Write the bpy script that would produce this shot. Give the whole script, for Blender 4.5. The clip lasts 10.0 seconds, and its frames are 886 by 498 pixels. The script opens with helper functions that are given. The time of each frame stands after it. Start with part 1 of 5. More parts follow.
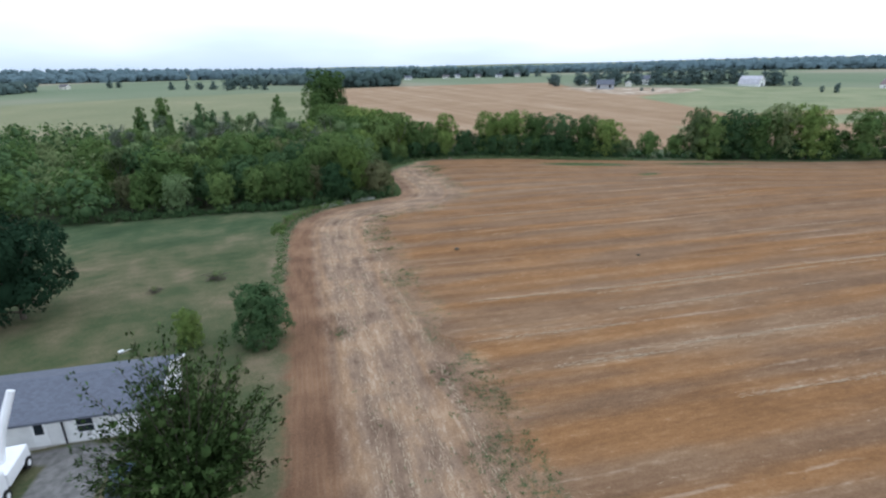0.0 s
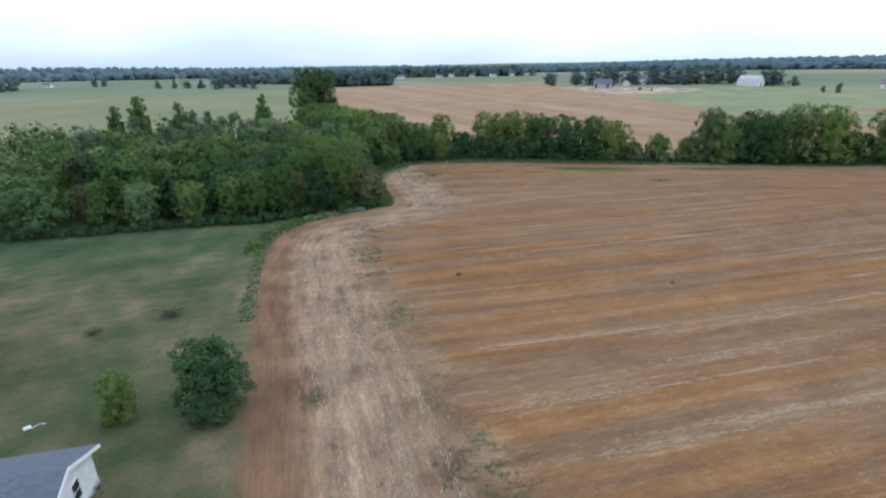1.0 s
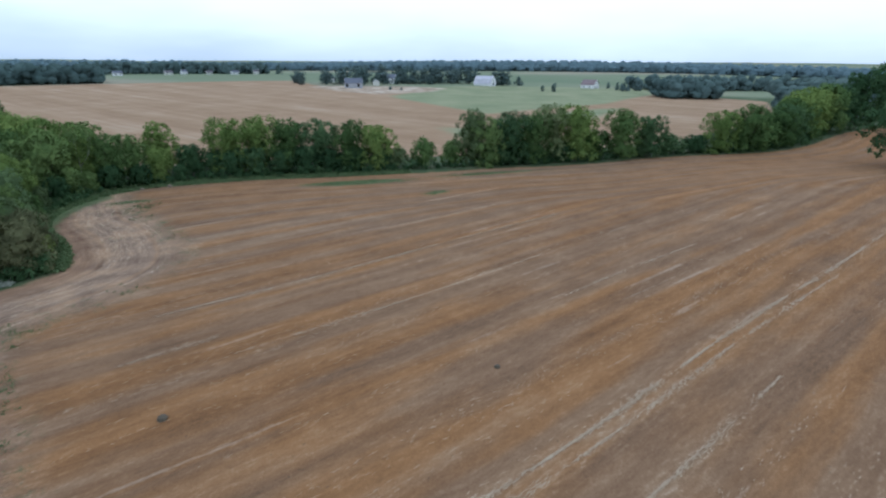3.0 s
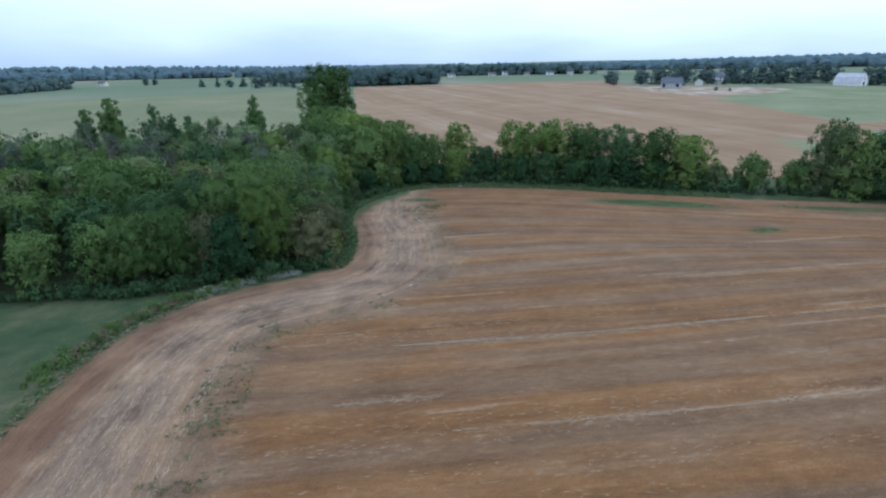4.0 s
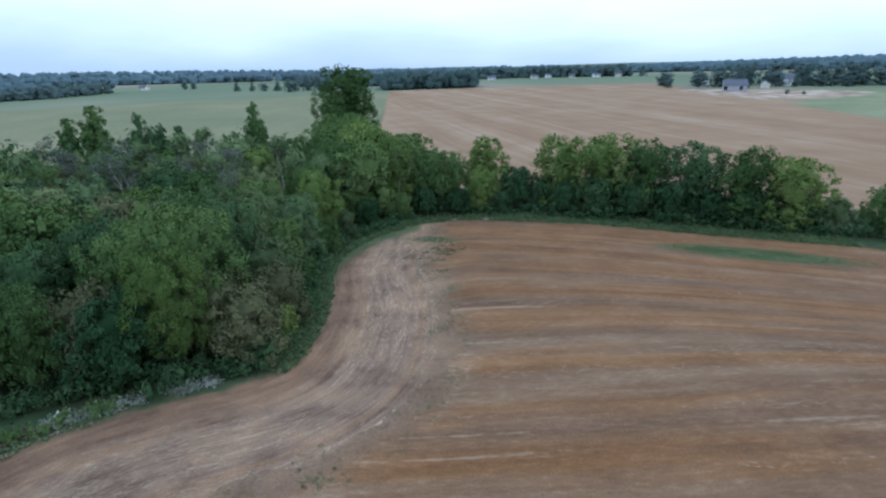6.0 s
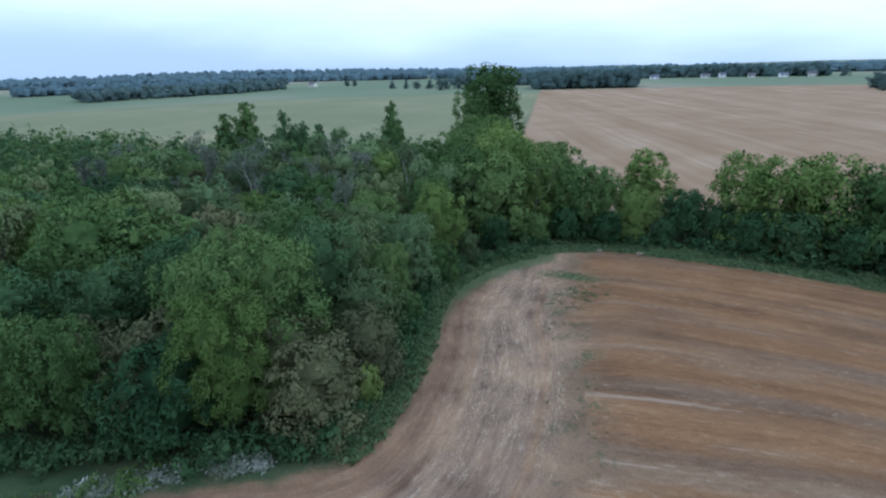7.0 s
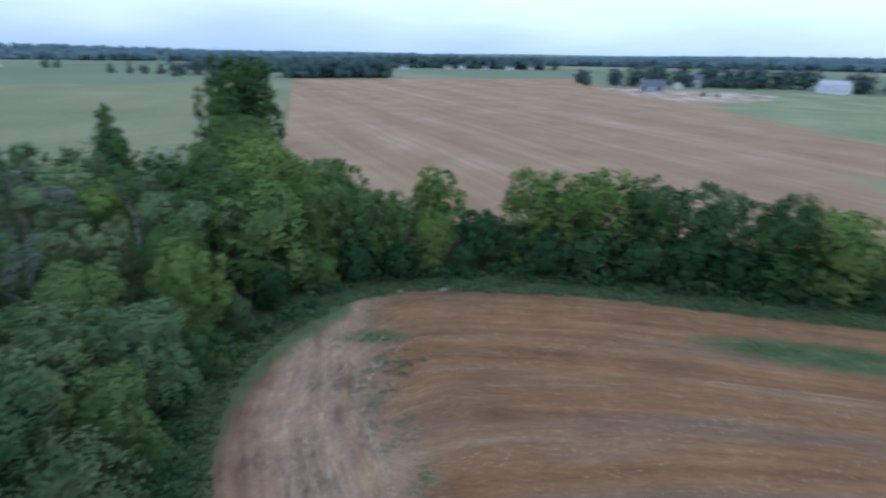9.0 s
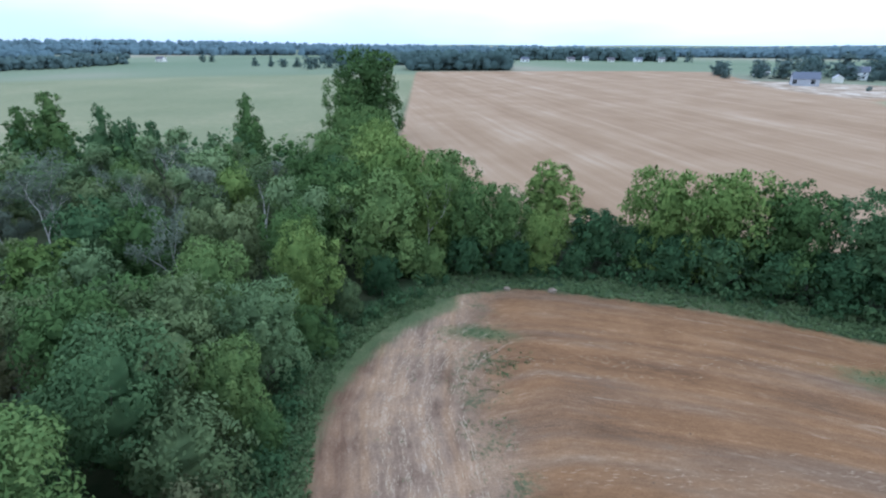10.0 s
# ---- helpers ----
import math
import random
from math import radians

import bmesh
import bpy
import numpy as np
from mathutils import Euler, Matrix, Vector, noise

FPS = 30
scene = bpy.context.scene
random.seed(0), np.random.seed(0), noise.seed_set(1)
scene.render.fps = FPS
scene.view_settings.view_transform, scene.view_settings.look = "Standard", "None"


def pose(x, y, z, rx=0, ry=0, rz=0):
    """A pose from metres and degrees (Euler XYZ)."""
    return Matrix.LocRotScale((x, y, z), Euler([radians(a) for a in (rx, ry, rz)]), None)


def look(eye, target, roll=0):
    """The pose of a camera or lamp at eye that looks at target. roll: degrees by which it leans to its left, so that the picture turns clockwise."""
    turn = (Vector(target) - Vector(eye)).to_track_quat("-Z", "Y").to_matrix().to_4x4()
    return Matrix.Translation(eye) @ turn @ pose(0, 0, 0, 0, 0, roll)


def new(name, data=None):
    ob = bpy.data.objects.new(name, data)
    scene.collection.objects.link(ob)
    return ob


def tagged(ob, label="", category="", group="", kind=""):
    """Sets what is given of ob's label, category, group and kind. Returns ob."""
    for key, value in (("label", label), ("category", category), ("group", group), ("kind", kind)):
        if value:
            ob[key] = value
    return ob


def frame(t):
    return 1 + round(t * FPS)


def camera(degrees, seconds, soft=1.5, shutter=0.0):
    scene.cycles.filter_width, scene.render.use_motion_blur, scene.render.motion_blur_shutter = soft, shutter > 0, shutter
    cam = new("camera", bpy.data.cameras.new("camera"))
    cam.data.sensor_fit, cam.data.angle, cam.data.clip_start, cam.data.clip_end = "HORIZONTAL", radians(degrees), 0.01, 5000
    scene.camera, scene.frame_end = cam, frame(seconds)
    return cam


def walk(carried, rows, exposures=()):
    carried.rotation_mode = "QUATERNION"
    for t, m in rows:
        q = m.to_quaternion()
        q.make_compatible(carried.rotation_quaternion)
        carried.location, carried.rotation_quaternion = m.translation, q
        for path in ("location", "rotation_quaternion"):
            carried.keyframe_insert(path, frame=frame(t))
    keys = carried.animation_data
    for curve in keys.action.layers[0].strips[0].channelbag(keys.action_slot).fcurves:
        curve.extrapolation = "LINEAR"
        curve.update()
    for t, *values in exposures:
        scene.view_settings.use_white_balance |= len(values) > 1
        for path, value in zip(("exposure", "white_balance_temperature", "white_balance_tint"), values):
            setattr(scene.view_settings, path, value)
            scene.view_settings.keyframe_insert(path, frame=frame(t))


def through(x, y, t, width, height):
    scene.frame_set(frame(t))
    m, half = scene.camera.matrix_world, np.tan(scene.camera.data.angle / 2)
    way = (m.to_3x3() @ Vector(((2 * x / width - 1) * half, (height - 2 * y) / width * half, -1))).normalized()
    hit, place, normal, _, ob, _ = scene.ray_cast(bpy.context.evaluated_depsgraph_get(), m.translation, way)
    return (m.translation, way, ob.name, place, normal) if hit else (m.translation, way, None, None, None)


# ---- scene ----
cam = camera(80.1, 10.0, soft=2.2, shutter=0.2)
METRES, EYE, TILT, LEAN, TURN = 120.6, 24.0, -2.5, 0.0, -12.0
ROWS = [
    (0.0, 0.0, 0.0, 0.0, -0.39, -16.67, 1.31),
    (0.5, -0.004, 0.0484, -0.0006, -0.89, -16.7, 1.03),
    (1.0, -0.0062, 0.1027, -0.0009, -1.11, -16.74, 1.21),
    (1.2, -0.0064, 0.1238, -0.0011, -2.7, -16.81, 1.73),
    (1.4, -0.0057, 0.1447, -0.0013, -19.39, -16.91, 2.15),
    (1.5, -0.0045, 0.1553, -0.0013, -21.63, -16.97, 2.2),
    (1.7, -0.0001, 0.1768, -0.0008, -25.45, -17.15, 1.95),
    (2.0, 0.009, 0.2096, 0.0002, -26.21, -17.42, 1.3),
    (2.2, 0.016, 0.2315, 0.0006, -26.6, -17.51, 1.12),
    (3.3, 0.0658, 0.3562, 0.0022, -26.45, -17.24, 1.03),
    (3.4, 0.07, 0.3686, 0.0025, -25.62, -17.19, 1.03),
    (3.5, 0.0738, 0.3812, 0.0028, -22.01, -17.13, 1.05),
    (3.6, 0.0776, 0.3944, 0.0032, -12.42, -17.07, 1.14),
    (3.7, 0.0815, 0.4081, 0.0037, -4.63, -16.99, 1.11),
    (3.8, 0.0852, 0.4219, 0.0042, 1.25, -16.91, 1.08),
    (4.0, 0.0912, 0.4474, 0.005, 5.11, -16.78, 1.09),
    (4.2, 0.0942, 0.468, 0.0055, 5.28, -16.68, 1.25),
    (4.5, 0.0965, 0.4973, 0.006, 6.06, -16.59, 1.53),
    (5.0, 0.1006, 0.5579, 0.0075, 6.14, -16.61, 1.51),
    (6.3, 0.0965, 0.7293, 0.0113, 13.59, -16.36, 0.84),
    (6.5, 0.0923, 0.755, 0.0122, 18.07, -16.34, 0.72),
    (6.8, 0.0837, 0.7934, 0.0135, 22.5, -16.3, 0.56),
    (7.0, 0.077, 0.8174, 0.0151, 25.26, -16.34, 0.45),
    (7.2, 0.0694, 0.8387, 0.018, 25.77, -16.53, 0.32),
    (7.5, 0.0578, 0.867, 0.0239, 26.71, -16.92, 0.16),
    (7.6, 0.0543, 0.8754, 0.0263, 25.26, -17.06, 0.14),
    (7.7, 0.051, 0.8833, 0.0289, 21.7, -17.21, 0.15),
    (7.8, 0.0477, 0.8907, 0.0317, 11.5, -17.36, 0.16),
    (7.9, 0.0447, 0.8978, 0.0343, 0.7, -17.49, 0.16),
    (8.0, 0.0418, 0.9045, 0.0365, -7.68, -17.59, 0.13),
    (8.2, 0.0366, 0.917, 0.04, -13.78, -17.66, -0.03),
    (8.5, 0.0301, 0.9329, 0.0438, -13.61, -17.67, -0.31),
    (8.7, 0.0269, 0.9415, 0.0453, -13.51, -17.72, -0.43),
    (8.9, 0.0244, 0.9486, 0.0461, -7.31, -17.78, -0.52),
    (9.0, 0.0235, 0.9516, 0.0464, -0.08, -17.84, -0.55),
    (9.2, 0.0223, 0.9567, 0.0466, 10.16, -18.02, -0.56),
    (9.4, 0.0217, 0.9604, 0.0465, 11.31, -18.23, -0.54),
    (9.5, 0.0215, 0.9619, 0.0462, 12.37, -18.32, -0.53),
    (10.0, 0.0208, 0.9654, 0.0434, 12.22, -18.63, -0.48),
]
EXPOSURES = [(0, -0.26, 5620, 10), (1, -0.32, 5520, 10), (2, -0.48, 5370, 8), (3.5, -0.54, 5120, 8), (4.5, -0.5, 4970, 8), (6.5, -0.5, 4930, 8), (7.5, -0.5, 4830, 8), (8, -0.2, 4930, 8), (8.5, -0.36, 4880, 8), (9, -0.6, 4830, 9), (9.5, -0.22, 4880, 10), (10, 0, 4930, 10)]
walk(cam, [(t, pose(0, 0, EYE, TILT, LEAN, TURN) @ pose(METRES * x, METRES * y, METRES * z, 90 + pitch, roll, yaw)) for t, x, y, z, yaw, pitch, roll in ROWS], EXPOSURES)

# ---- light: hazy evening sky, thin high cloud above a clearer band at the horizon ----
SUN_EL, SUN_AZ = radians(52), radians(68)


def make_world():
    w = bpy.data.worlds.new("sky")
    scene.world = w
    w.use_nodes = True
    nt = w.node_tree
    nt.nodes.clear()
    add = nt.nodes.new
    out, bg = add("ShaderNodeOutputWorld"), add("ShaderNodeBackground")
    sky = add("ShaderNodeTexSky")
    sky.sky_type, sky.sun_disc = "NISHITA", False
    sky.sun_elevation, sky.sun_rotation = SUN_EL, SUN_AZ
    sky.air_density, sky.dust_density, sky.ozone_density = 1.0, 1.6, 2.0
    scale = add("ShaderNodeMix")
    scale.data_type, scale.blend_type, scale.inputs[0].default_value = "RGBA", "MULTIPLY", 1.0
    scale.inputs[7].default_value = (0.105, 0.105, 0.125, 1)
    nt.links.new(sky.outputs[0], scale.inputs[6])
    co = add("ShaderNodeTexCoord")
    sep = add("ShaderNodeSeparateXYZ")
    nt.links.new(co.outputs["Generated"], sep.inputs[0])
    stretch = add("ShaderNodeVectorMath")
    stretch.operation = "MULTIPLY"
    stretch.inputs[1].default_value = (2.2, 2.2, 9.0)
    nt.links.new(co.outputs["Generated"], stretch.inputs[0])
    cl = add("ShaderNodeTexNoise")
    cl.inputs["Scale"].default_value, cl.inputs["Detail"].default_value = 1.3, 4.0
    nt.links.new(stretch.outputs[0], cl.inputs["Vector"])
    el = add("ShaderNodeMath")
    el.operation = "MULTIPLY_ADD"
    el.inputs[1].default_value = 0.10
    nt.links.new(cl.outputs[0], el.inputs[0])
    glow = add("ShaderNodeVectorMath")
    glow.operation = "DOT_PRODUCT"
    glow.inputs[1].default_value = (0.055 * math.sin(SUN_AZ), 0.055 * math.cos(SUN_AZ), 1.0)
    nt.links.new(co.outputs["Generated"], glow.inputs[0])
    nt.links.new(glow.outputs["Value"], el.inputs[2])
    ramp = add("ShaderNodeMapRange")
    ramp.interpolation_type = "SMOOTHSTEP"
    ramp.inputs[1].default_value, ramp.inputs[2].default_value = 0.055, 0.20
    nt.links.new(el.outputs[0], ramp.inputs[0])
    veil = add("ShaderNodeMix")
    veil.data_type, veil.inputs[0].default_value = "RGBA", 0.85
    veil.inputs[7].default_value = (0.98, 1.10, 1.20, 1)
    nt.links.new(scale.outputs[2], veil.inputs[6])
    mix = add("ShaderNodeMix")
    mix.data_type = "RGBA"
    high = add("ShaderNodeMapRange")
    high.interpolation_type = "SMOOTHSTEP"
    high.inputs[1].default_value, high.inputs[2].default_value = 0.22, 0.85
    nt.links.new(sep.outputs[2], high.inputs[0])
    cloud = add("ShaderNodeMix")
    cloud.data_type = "RGBA"
    cloud.inputs[6].default_value, cloud.inputs[7].default_value = (1.72, 1.76, 1.78, 1), (1.56, 1.66, 1.80, 1)
    nt.links.new(high.outputs[0], cloud.inputs[0])
    nt.links.new(cloud.outputs[2], mix.inputs[7])
    nt.links.new(ramp.outputs[0], mix.inputs[0])
    nt.links.new(veil.outputs[2], mix.inputs[6])
    nt.links.new(mix.outputs[2], bg.inputs[0])
    bg.inputs[1].default_value = 1.0
    nt.links.new(bg.outputs[0], out.inputs[0])


make_world()
sun = new("sun", bpy.data.lights.new("sun", "SUN"))
sun.data.energy, sun.data.angle, sun.data.color = 0.50, radians(24), (1.0, 0.96, 0.90)
sun.matrix_world = look((0, 0, 0), (-math.sin(SUN_AZ) * math.cos(SUN_EL), -math.cos(SUN_AZ) * math.cos(SUN_EL), -math.sin(SUN_EL)))


# ---- materials ----
class Nodes:
    """Short names for the nodes of one material."""

    def __init__(self, name):
        self.mat = bpy.data.materials.new(name)
        self.mat.use_nodes = True
        self.nt = self.mat.node_tree
        self.nt.nodes.clear()
        self.out = self.nt.nodes.new("ShaderNodeOutputMaterial")

    def put(self, socket, v):
        if isinstance(v, bpy.types.NodeSocket):
            self.nt.links.new(v, socket)
        elif v is not None:
            if isinstance(v, tuple) and len(v) == 3 and socket.type == "RGBA":
                v = (*v, 1)
            socket.default_value = v

    def math(self, op, a, b=0.0, c=0.0):
        n = self.nt.nodes.new("ShaderNodeMath")
        n.operation = op
        for s, v in zip(n.inputs, (a, b, c)):
            self.put(s, v)
        return n.outputs[0]

    def mix(self, fac, a, b, blend="MIX"):
        n = self.nt.nodes.new("ShaderNodeMix")
        n.data_type, n.blend_type = "RGBA", blend
        self.put(n.inputs[0], fac), self.put(n.inputs[6], a), self.put(n.inputs[7], b)
        return n.outputs[2]

    def vmix(self, fac, a, b):
        n = self.nt.nodes.new("ShaderNodeMix")
        n.data_type = "VECTOR"
        self.put(n.inputs[0], fac), self.put(n.inputs[4], a), self.put(n.inputs[5], b)
        return n.outputs[1]

    def vmul(self, a, b):
        n = self.nt.nodes.new("ShaderNodeVectorMath")
        n.operation = "MULTIPLY"
        self.put(n.inputs[0], a), self.put(n.inputs[1], b)
        return n.outputs[0]

    def noise(self, vec, scale, detail=3.0, rough=0.55):
        n = self.nt.nodes.new("ShaderNodeTexNoise")
        self.put(n.inputs["Vector"], vec)
        n.inputs["Scale"].default_value, n.inputs["Detail"].default_value = scale, detail
        n.inputs["Roughness"].default_value = rough
        return n.outputs[0]

    def step(self, v, lo, hi):
        n = self.nt.nodes.new("ShaderNodeMapRange")
        n.interpolation_type = "SMOOTHSTEP"
        for s, x in zip(n.inputs, (v, lo, hi, 0.0, 1.0)):
            self.put(s, x)
        return n.outputs[0]

    def ramp(self, v, *stops):
        n = self.nt.nodes.new("ShaderNodeValToRGB")
        e = n.color_ramp.elements
        while len(e) < len(stops):
            e.new(0.5)
        for el, (p, c) in zip(e, stops):
            el.position, el.color = p, (*c, 1)
        self.put(n.inputs[0], v)
        return n.outputs[0]

    def attr(self, name, vector=False):
        n = self.nt.nodes.new("ShaderNodeAttribute")
        n.attribute_name = name
        return n.outputs["Vector" if vector else "Fac"]

    def object_co(self):
        return self.nt.nodes.new("ShaderNodeTexCoord").outputs["Object"]

    def random(self):
        return self.nt.nodes.new("ShaderNodeObjectInfo").outputs["Random"]

    def island(self):
        return self.nt.nodes.new("ShaderNodeNewGeometry").outputs["Random Per Island"]

    def bump(self, height, strength, distance):
        n = self.nt.nodes.new("ShaderNodeBump")
        n.inputs["Strength"].default_value, n.inputs["Distance"].default_value = strength, distance
        self.put(n.inputs["Height"], height)
        return n.outputs[0]

    def surface(self, color, rough=0.9, metal=0.0, normal=None, spec=0.3):
        n = self.nt.nodes.new("ShaderNodeBsdfPrincipled")
        self.put(n.inputs["Base Color"], color), self.put(n.inputs["Roughness"], rough)
        n.inputs["Metallic"].default_value = metal
        n.inputs["Specular IOR Level"].default_value = spec
        if normal is not None:
            self.put(n.inputs["Normal"], normal)
        self.nt.links.new(n.outputs[0], self.out.inputs[0])
        return self.mat

    def leafy(self, color, through=0.24):
        d, tr, m = (self.nt.nodes.new(k) for k in ("ShaderNodeBsdfDiffuse", "ShaderNodeBsdfTranslucent", "ShaderNodeMixShader"))
        self.put(d.inputs[0], color), self.put(tr.inputs[0], color)
        m.inputs[0].default_value = through
        self.nt.links.new(d.outputs[0], m.inputs[1]), self.nt.links.new(tr.outputs[0], m.inputs[2])
        self.nt.links.new(m.outputs[0], self.out.inputs[0])
        return self.mat


def leaf_material(name, dark, mid, light):
    n = Nodes(name)
    co = n.object_co()
    tone = n.math("ADD", n.math("MULTIPLY", n.island(), 0.20), n.math("MULTIPLY", n.noise(co, 0.30, 2.0), 0.62))
    tone = n.math("ADD", tone, n.math("MULTIPLY", n.noise(co, 1.3, 3.0), 0.36))
    tone = n.math("ADD", tone, n.math("MULTIPLY", n.math("SUBTRACT", n.random(), 0.5), 0.42))
    return n.leafy(n.ramp(tone, (0.15, dark), (0.55, mid), (0.95, light)))


def plain(name, color, rough=0.7, vary=0.15, scale=2.0, metal=0.0, bump=0.0):
    n = Nodes(name)
    v = n.noise(n.object_co(), scale, 5.0)
    fine = n.noise(n.object_co(), scale * 14, 3.0)
    lo = tuple(c * (1 - vary) for c in color)
    hi = tuple(min(1, c * (1 + vary)) for c in color)
    col = n.ramp(n.math("ADD", n.math("MULTIPLY", v, 0.7), n.math("MULTIPLY", fine, 0.3)), (0.3, lo), (0.7, hi))
    return n.surface(col, rough, metal, n.bump(fine, 0.4, bump) if bump else None)


LEAF = {
    "mid": leaf_material("leaf_mid", (0.036, 0.065, 0.023), (0.091, 0.147, 0.047), (0.182, 0.246, 0.079)),
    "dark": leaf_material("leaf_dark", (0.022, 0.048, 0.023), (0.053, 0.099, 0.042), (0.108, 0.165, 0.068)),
    "bright": leaf_material("leaf_bright", (0.060, 0.100, 0.028), (0.143, 0.205, 0.055), (0.258, 0.317, 0.091)),
    "olive": leaf_material("leaf_olive", (0.059, 0.090, 0.040), (0.131, 0.172, 0.072), (0.226, 0.265, 0.114)),
    "brown": leaf_material("leaf_brown", (0.050, 0.058, 0.031), (0.106, 0.113, 0.055), (0.184, 0.184, 0.088)),
    # pale and grey leaf: lightened in part to paint the deep wood's haze
    "pale": leaf_material("leaf_pale", (0.075, 0.120, 0.055), (0.155, 0.219, 0.096), (0.253, 0.326, 0.147)),
    "grey": leaf_material("leaf_grey", (0.075, 0.095, 0.066), (0.128, 0.149, 0.104), (0.194, 0.212, 0.155)),
    "pine": leaf_material("leaf_pine", (0.014, 0.032, 0.017), (0.026, 0.052, 0.028), (0.045, 0.078, 0.038)),
    # blue and far leaf: pale blue haze of distance painted into the colour
    "blue": leaf_material("leaf_hazed_blue", (0.122, 0.180, 0.196), (0.156, 0.220, 0.236), (0.182, 0.250, 0.264)),
    "far": leaf_material("leaf_hazed_far", (0.070, 0.108, 0.098), (0.108, 0.152, 0.138), (0.150, 0.196, 0.174)),
}
BARK = plain("bark", (0.10, 0.085, 0.065), 0.95, 0.35, 3.0)
PALE_BARK = plain("pale_bark", (0.34, 0.32, 0.28), 0.9, 0.25, 3.0)


def ground_material():
    n = Nodes("ground_cover")
    plan, edge = n.attr("plan", True), n.attr("edge", True)
    sep = n.nt.nodes.new("ShaderNodeSeparateXYZ")
    n.put(sep.inputs[0], edge)
    wob = n.noise(plan, 0.35, 4.0)
    wob = n.math("MULTIPLY", n.math("SUBTRACT", wob, 0.5), 3.0)
    fray = n.math("MULTIPLY", n.math("SUBTRACT", n.noise(plan, 2.2, 3.0), 0.5), 1.6)
    wide = n.math("MULTIPLY", n.math("SUBTRACT", n.noise(plan, 0.09, 3.0), 0.5), 7.0)

    def zone(name, soft=0.5, rag=1.0):
        v = n.math("ADD", n.attr(name), n.math("MULTIPLY", n.math("ADD", wob, fray), 0.35 * rag))
        return n.step(v, -soft, soft)

    sepp = n.nt.nodes.new("ShaderNodeSeparateXYZ")
    n.put(sepp.inputs[0], plan)
    sep_v = sepp.outputs[1]
    # rough grass: mown yard and verges, with dry patches
    big, mid, fine = n.noise(plan, 0.085, 4.0), n.noise(plan, 0.35, 4.0), n.noise(plan, 3.4, 5.0, 0.8)
    g = n.math("ADD", n.math("MULTIPLY", big, 0.50), n.math("ADD", n.math("MULTIPLY", mid, 0.25), n.math("MULTIPLY", fine, 0.30)))
    verge = n.math("MULTIPLY", n.step(sep.outputs[1], -6.0, -0.8), n.step(sep.outputs[1], 1.0, 0.5))
    g = n.math("MULTIPLY_ADD", verge, n.math("MULTIPLY", mid, 0.07), g)
    grass = n.ramp(g, (0.38, (0.036, 0.054, 0.022)), (0.47, (0.066, 0.084, 0.036)), (0.55, (0.112, 0.108, 0.056)), (0.64, (0.190, 0.150, 0.092)))
    # greener and unmown towards the wood
    lush = n.math("MULTIPLY", n.step(n.math("MULTIPLY_ADD", wide, 1.2, sep_v), 84.0, 108.0), 0.75)
    grass = n.mix(lush, grass, n.ramp(g, (0.38, (0.026, 0.050, 0.022)), (0.52, (0.050, 0.084, 0.036)), (0.64, (0.100, 0.118, 0.056))))
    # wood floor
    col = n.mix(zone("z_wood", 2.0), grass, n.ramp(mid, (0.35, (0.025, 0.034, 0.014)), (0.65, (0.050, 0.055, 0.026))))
    # far pasture, lightened and dulled to paint in distance haze
    pas = n.ramp(n.math("ADD", n.math("MULTIPLY", n.noise(plan, 0.012, 5.0), 0.7), n.math("MULTIPLY", mid, 0.3)),
                 (0.35, (0.155, 0.168, 0.086)), (0.55, (0.207, 0.206, 0.112)), (0.68, (0.280, 0.246, 0.146)))
    col = n.mix(zone("z_past", 3.0), col, pas)
    # far cropland in patches
    patch = n.ramp(n.noise(plan, 0.0022, 2.0), (0.40, (0.130, 0.165, 0.094)), (0.52, (0.165, 0.192, 0.115)), (0.62, (0.245, 0.225, 0.155)))
    col = n.mix(zone("z_dist", 20.0), col, patch)
    # stubble: rows along the field, bending with the headland at its border; lengths in metres
    s, d = sep.outputs[0], sep.outputs[1]
    back = n.math("ADD", d, n.math("ADD", n.math("MULTIPLY", wob, 1.1), wide))
    head = n.math("SUBTRACT", 1.0, n.step(back, 11.0, 20.0))
    rows = n.vmix(n.math("SUBTRACT", 1.0, n.step(n.math("MULTIPLY_ADD", wob, 2.6, d), 13.6, 16.4)), n.attr("rows", True), edge)
    band = n.noise(n.vmul(rows, (0.04, 1.0, 0.0)), 0.36, 2.0, 0.5)
    streak = n.noise(n.vmul(rows, (0.16, 1.0, 0.0)), 0.85, 4.0, 0.6)
    fleck = n.noise(n.vmul(rows, (0.30, 1.0, 0.0)), 2.8, 4.0, 0.7)
    blot = n.noise(plan, 0.16, 5.0, 0.6)
    speck = n.noise(plan, 5.0, 5.0, 0.8)
    swath = n.attr("swath")

    def total(*terms):
        out = n.math("MULTIPLY", terms[0][0], terms[0][1])
        for value, weight in terms[1:]:
            out = n.math("MULTIPLY_ADD", value, weight, out)
        return out

    tone = total((band, 0.24), (streak, 0.15), (fleck, 0.21), (blot, 0.15), (speck, 0.25))
    tone = n.math("MULTIPLY_ADD", swath, n.math("MULTIPLY", fleck, 0.16), tone)
    brown = n.ramp(tone, (0.39, (0.118, 0.060, 0.027)), (0.47, (0.200, 0.101, 0.040)), (0.54, (0.264, 0.135, 0.054)), (0.63, (0.343, 0.205, 0.102)))
    grey = n.ramp(tone, (0.40, (0.114, 0.073, 0.043)), (0.49, (0.182, 0.117, 0.072)), (0.55, (0.227, 0.155, 0.096)), (0.64, (0.333, 0.245, 0.163)))
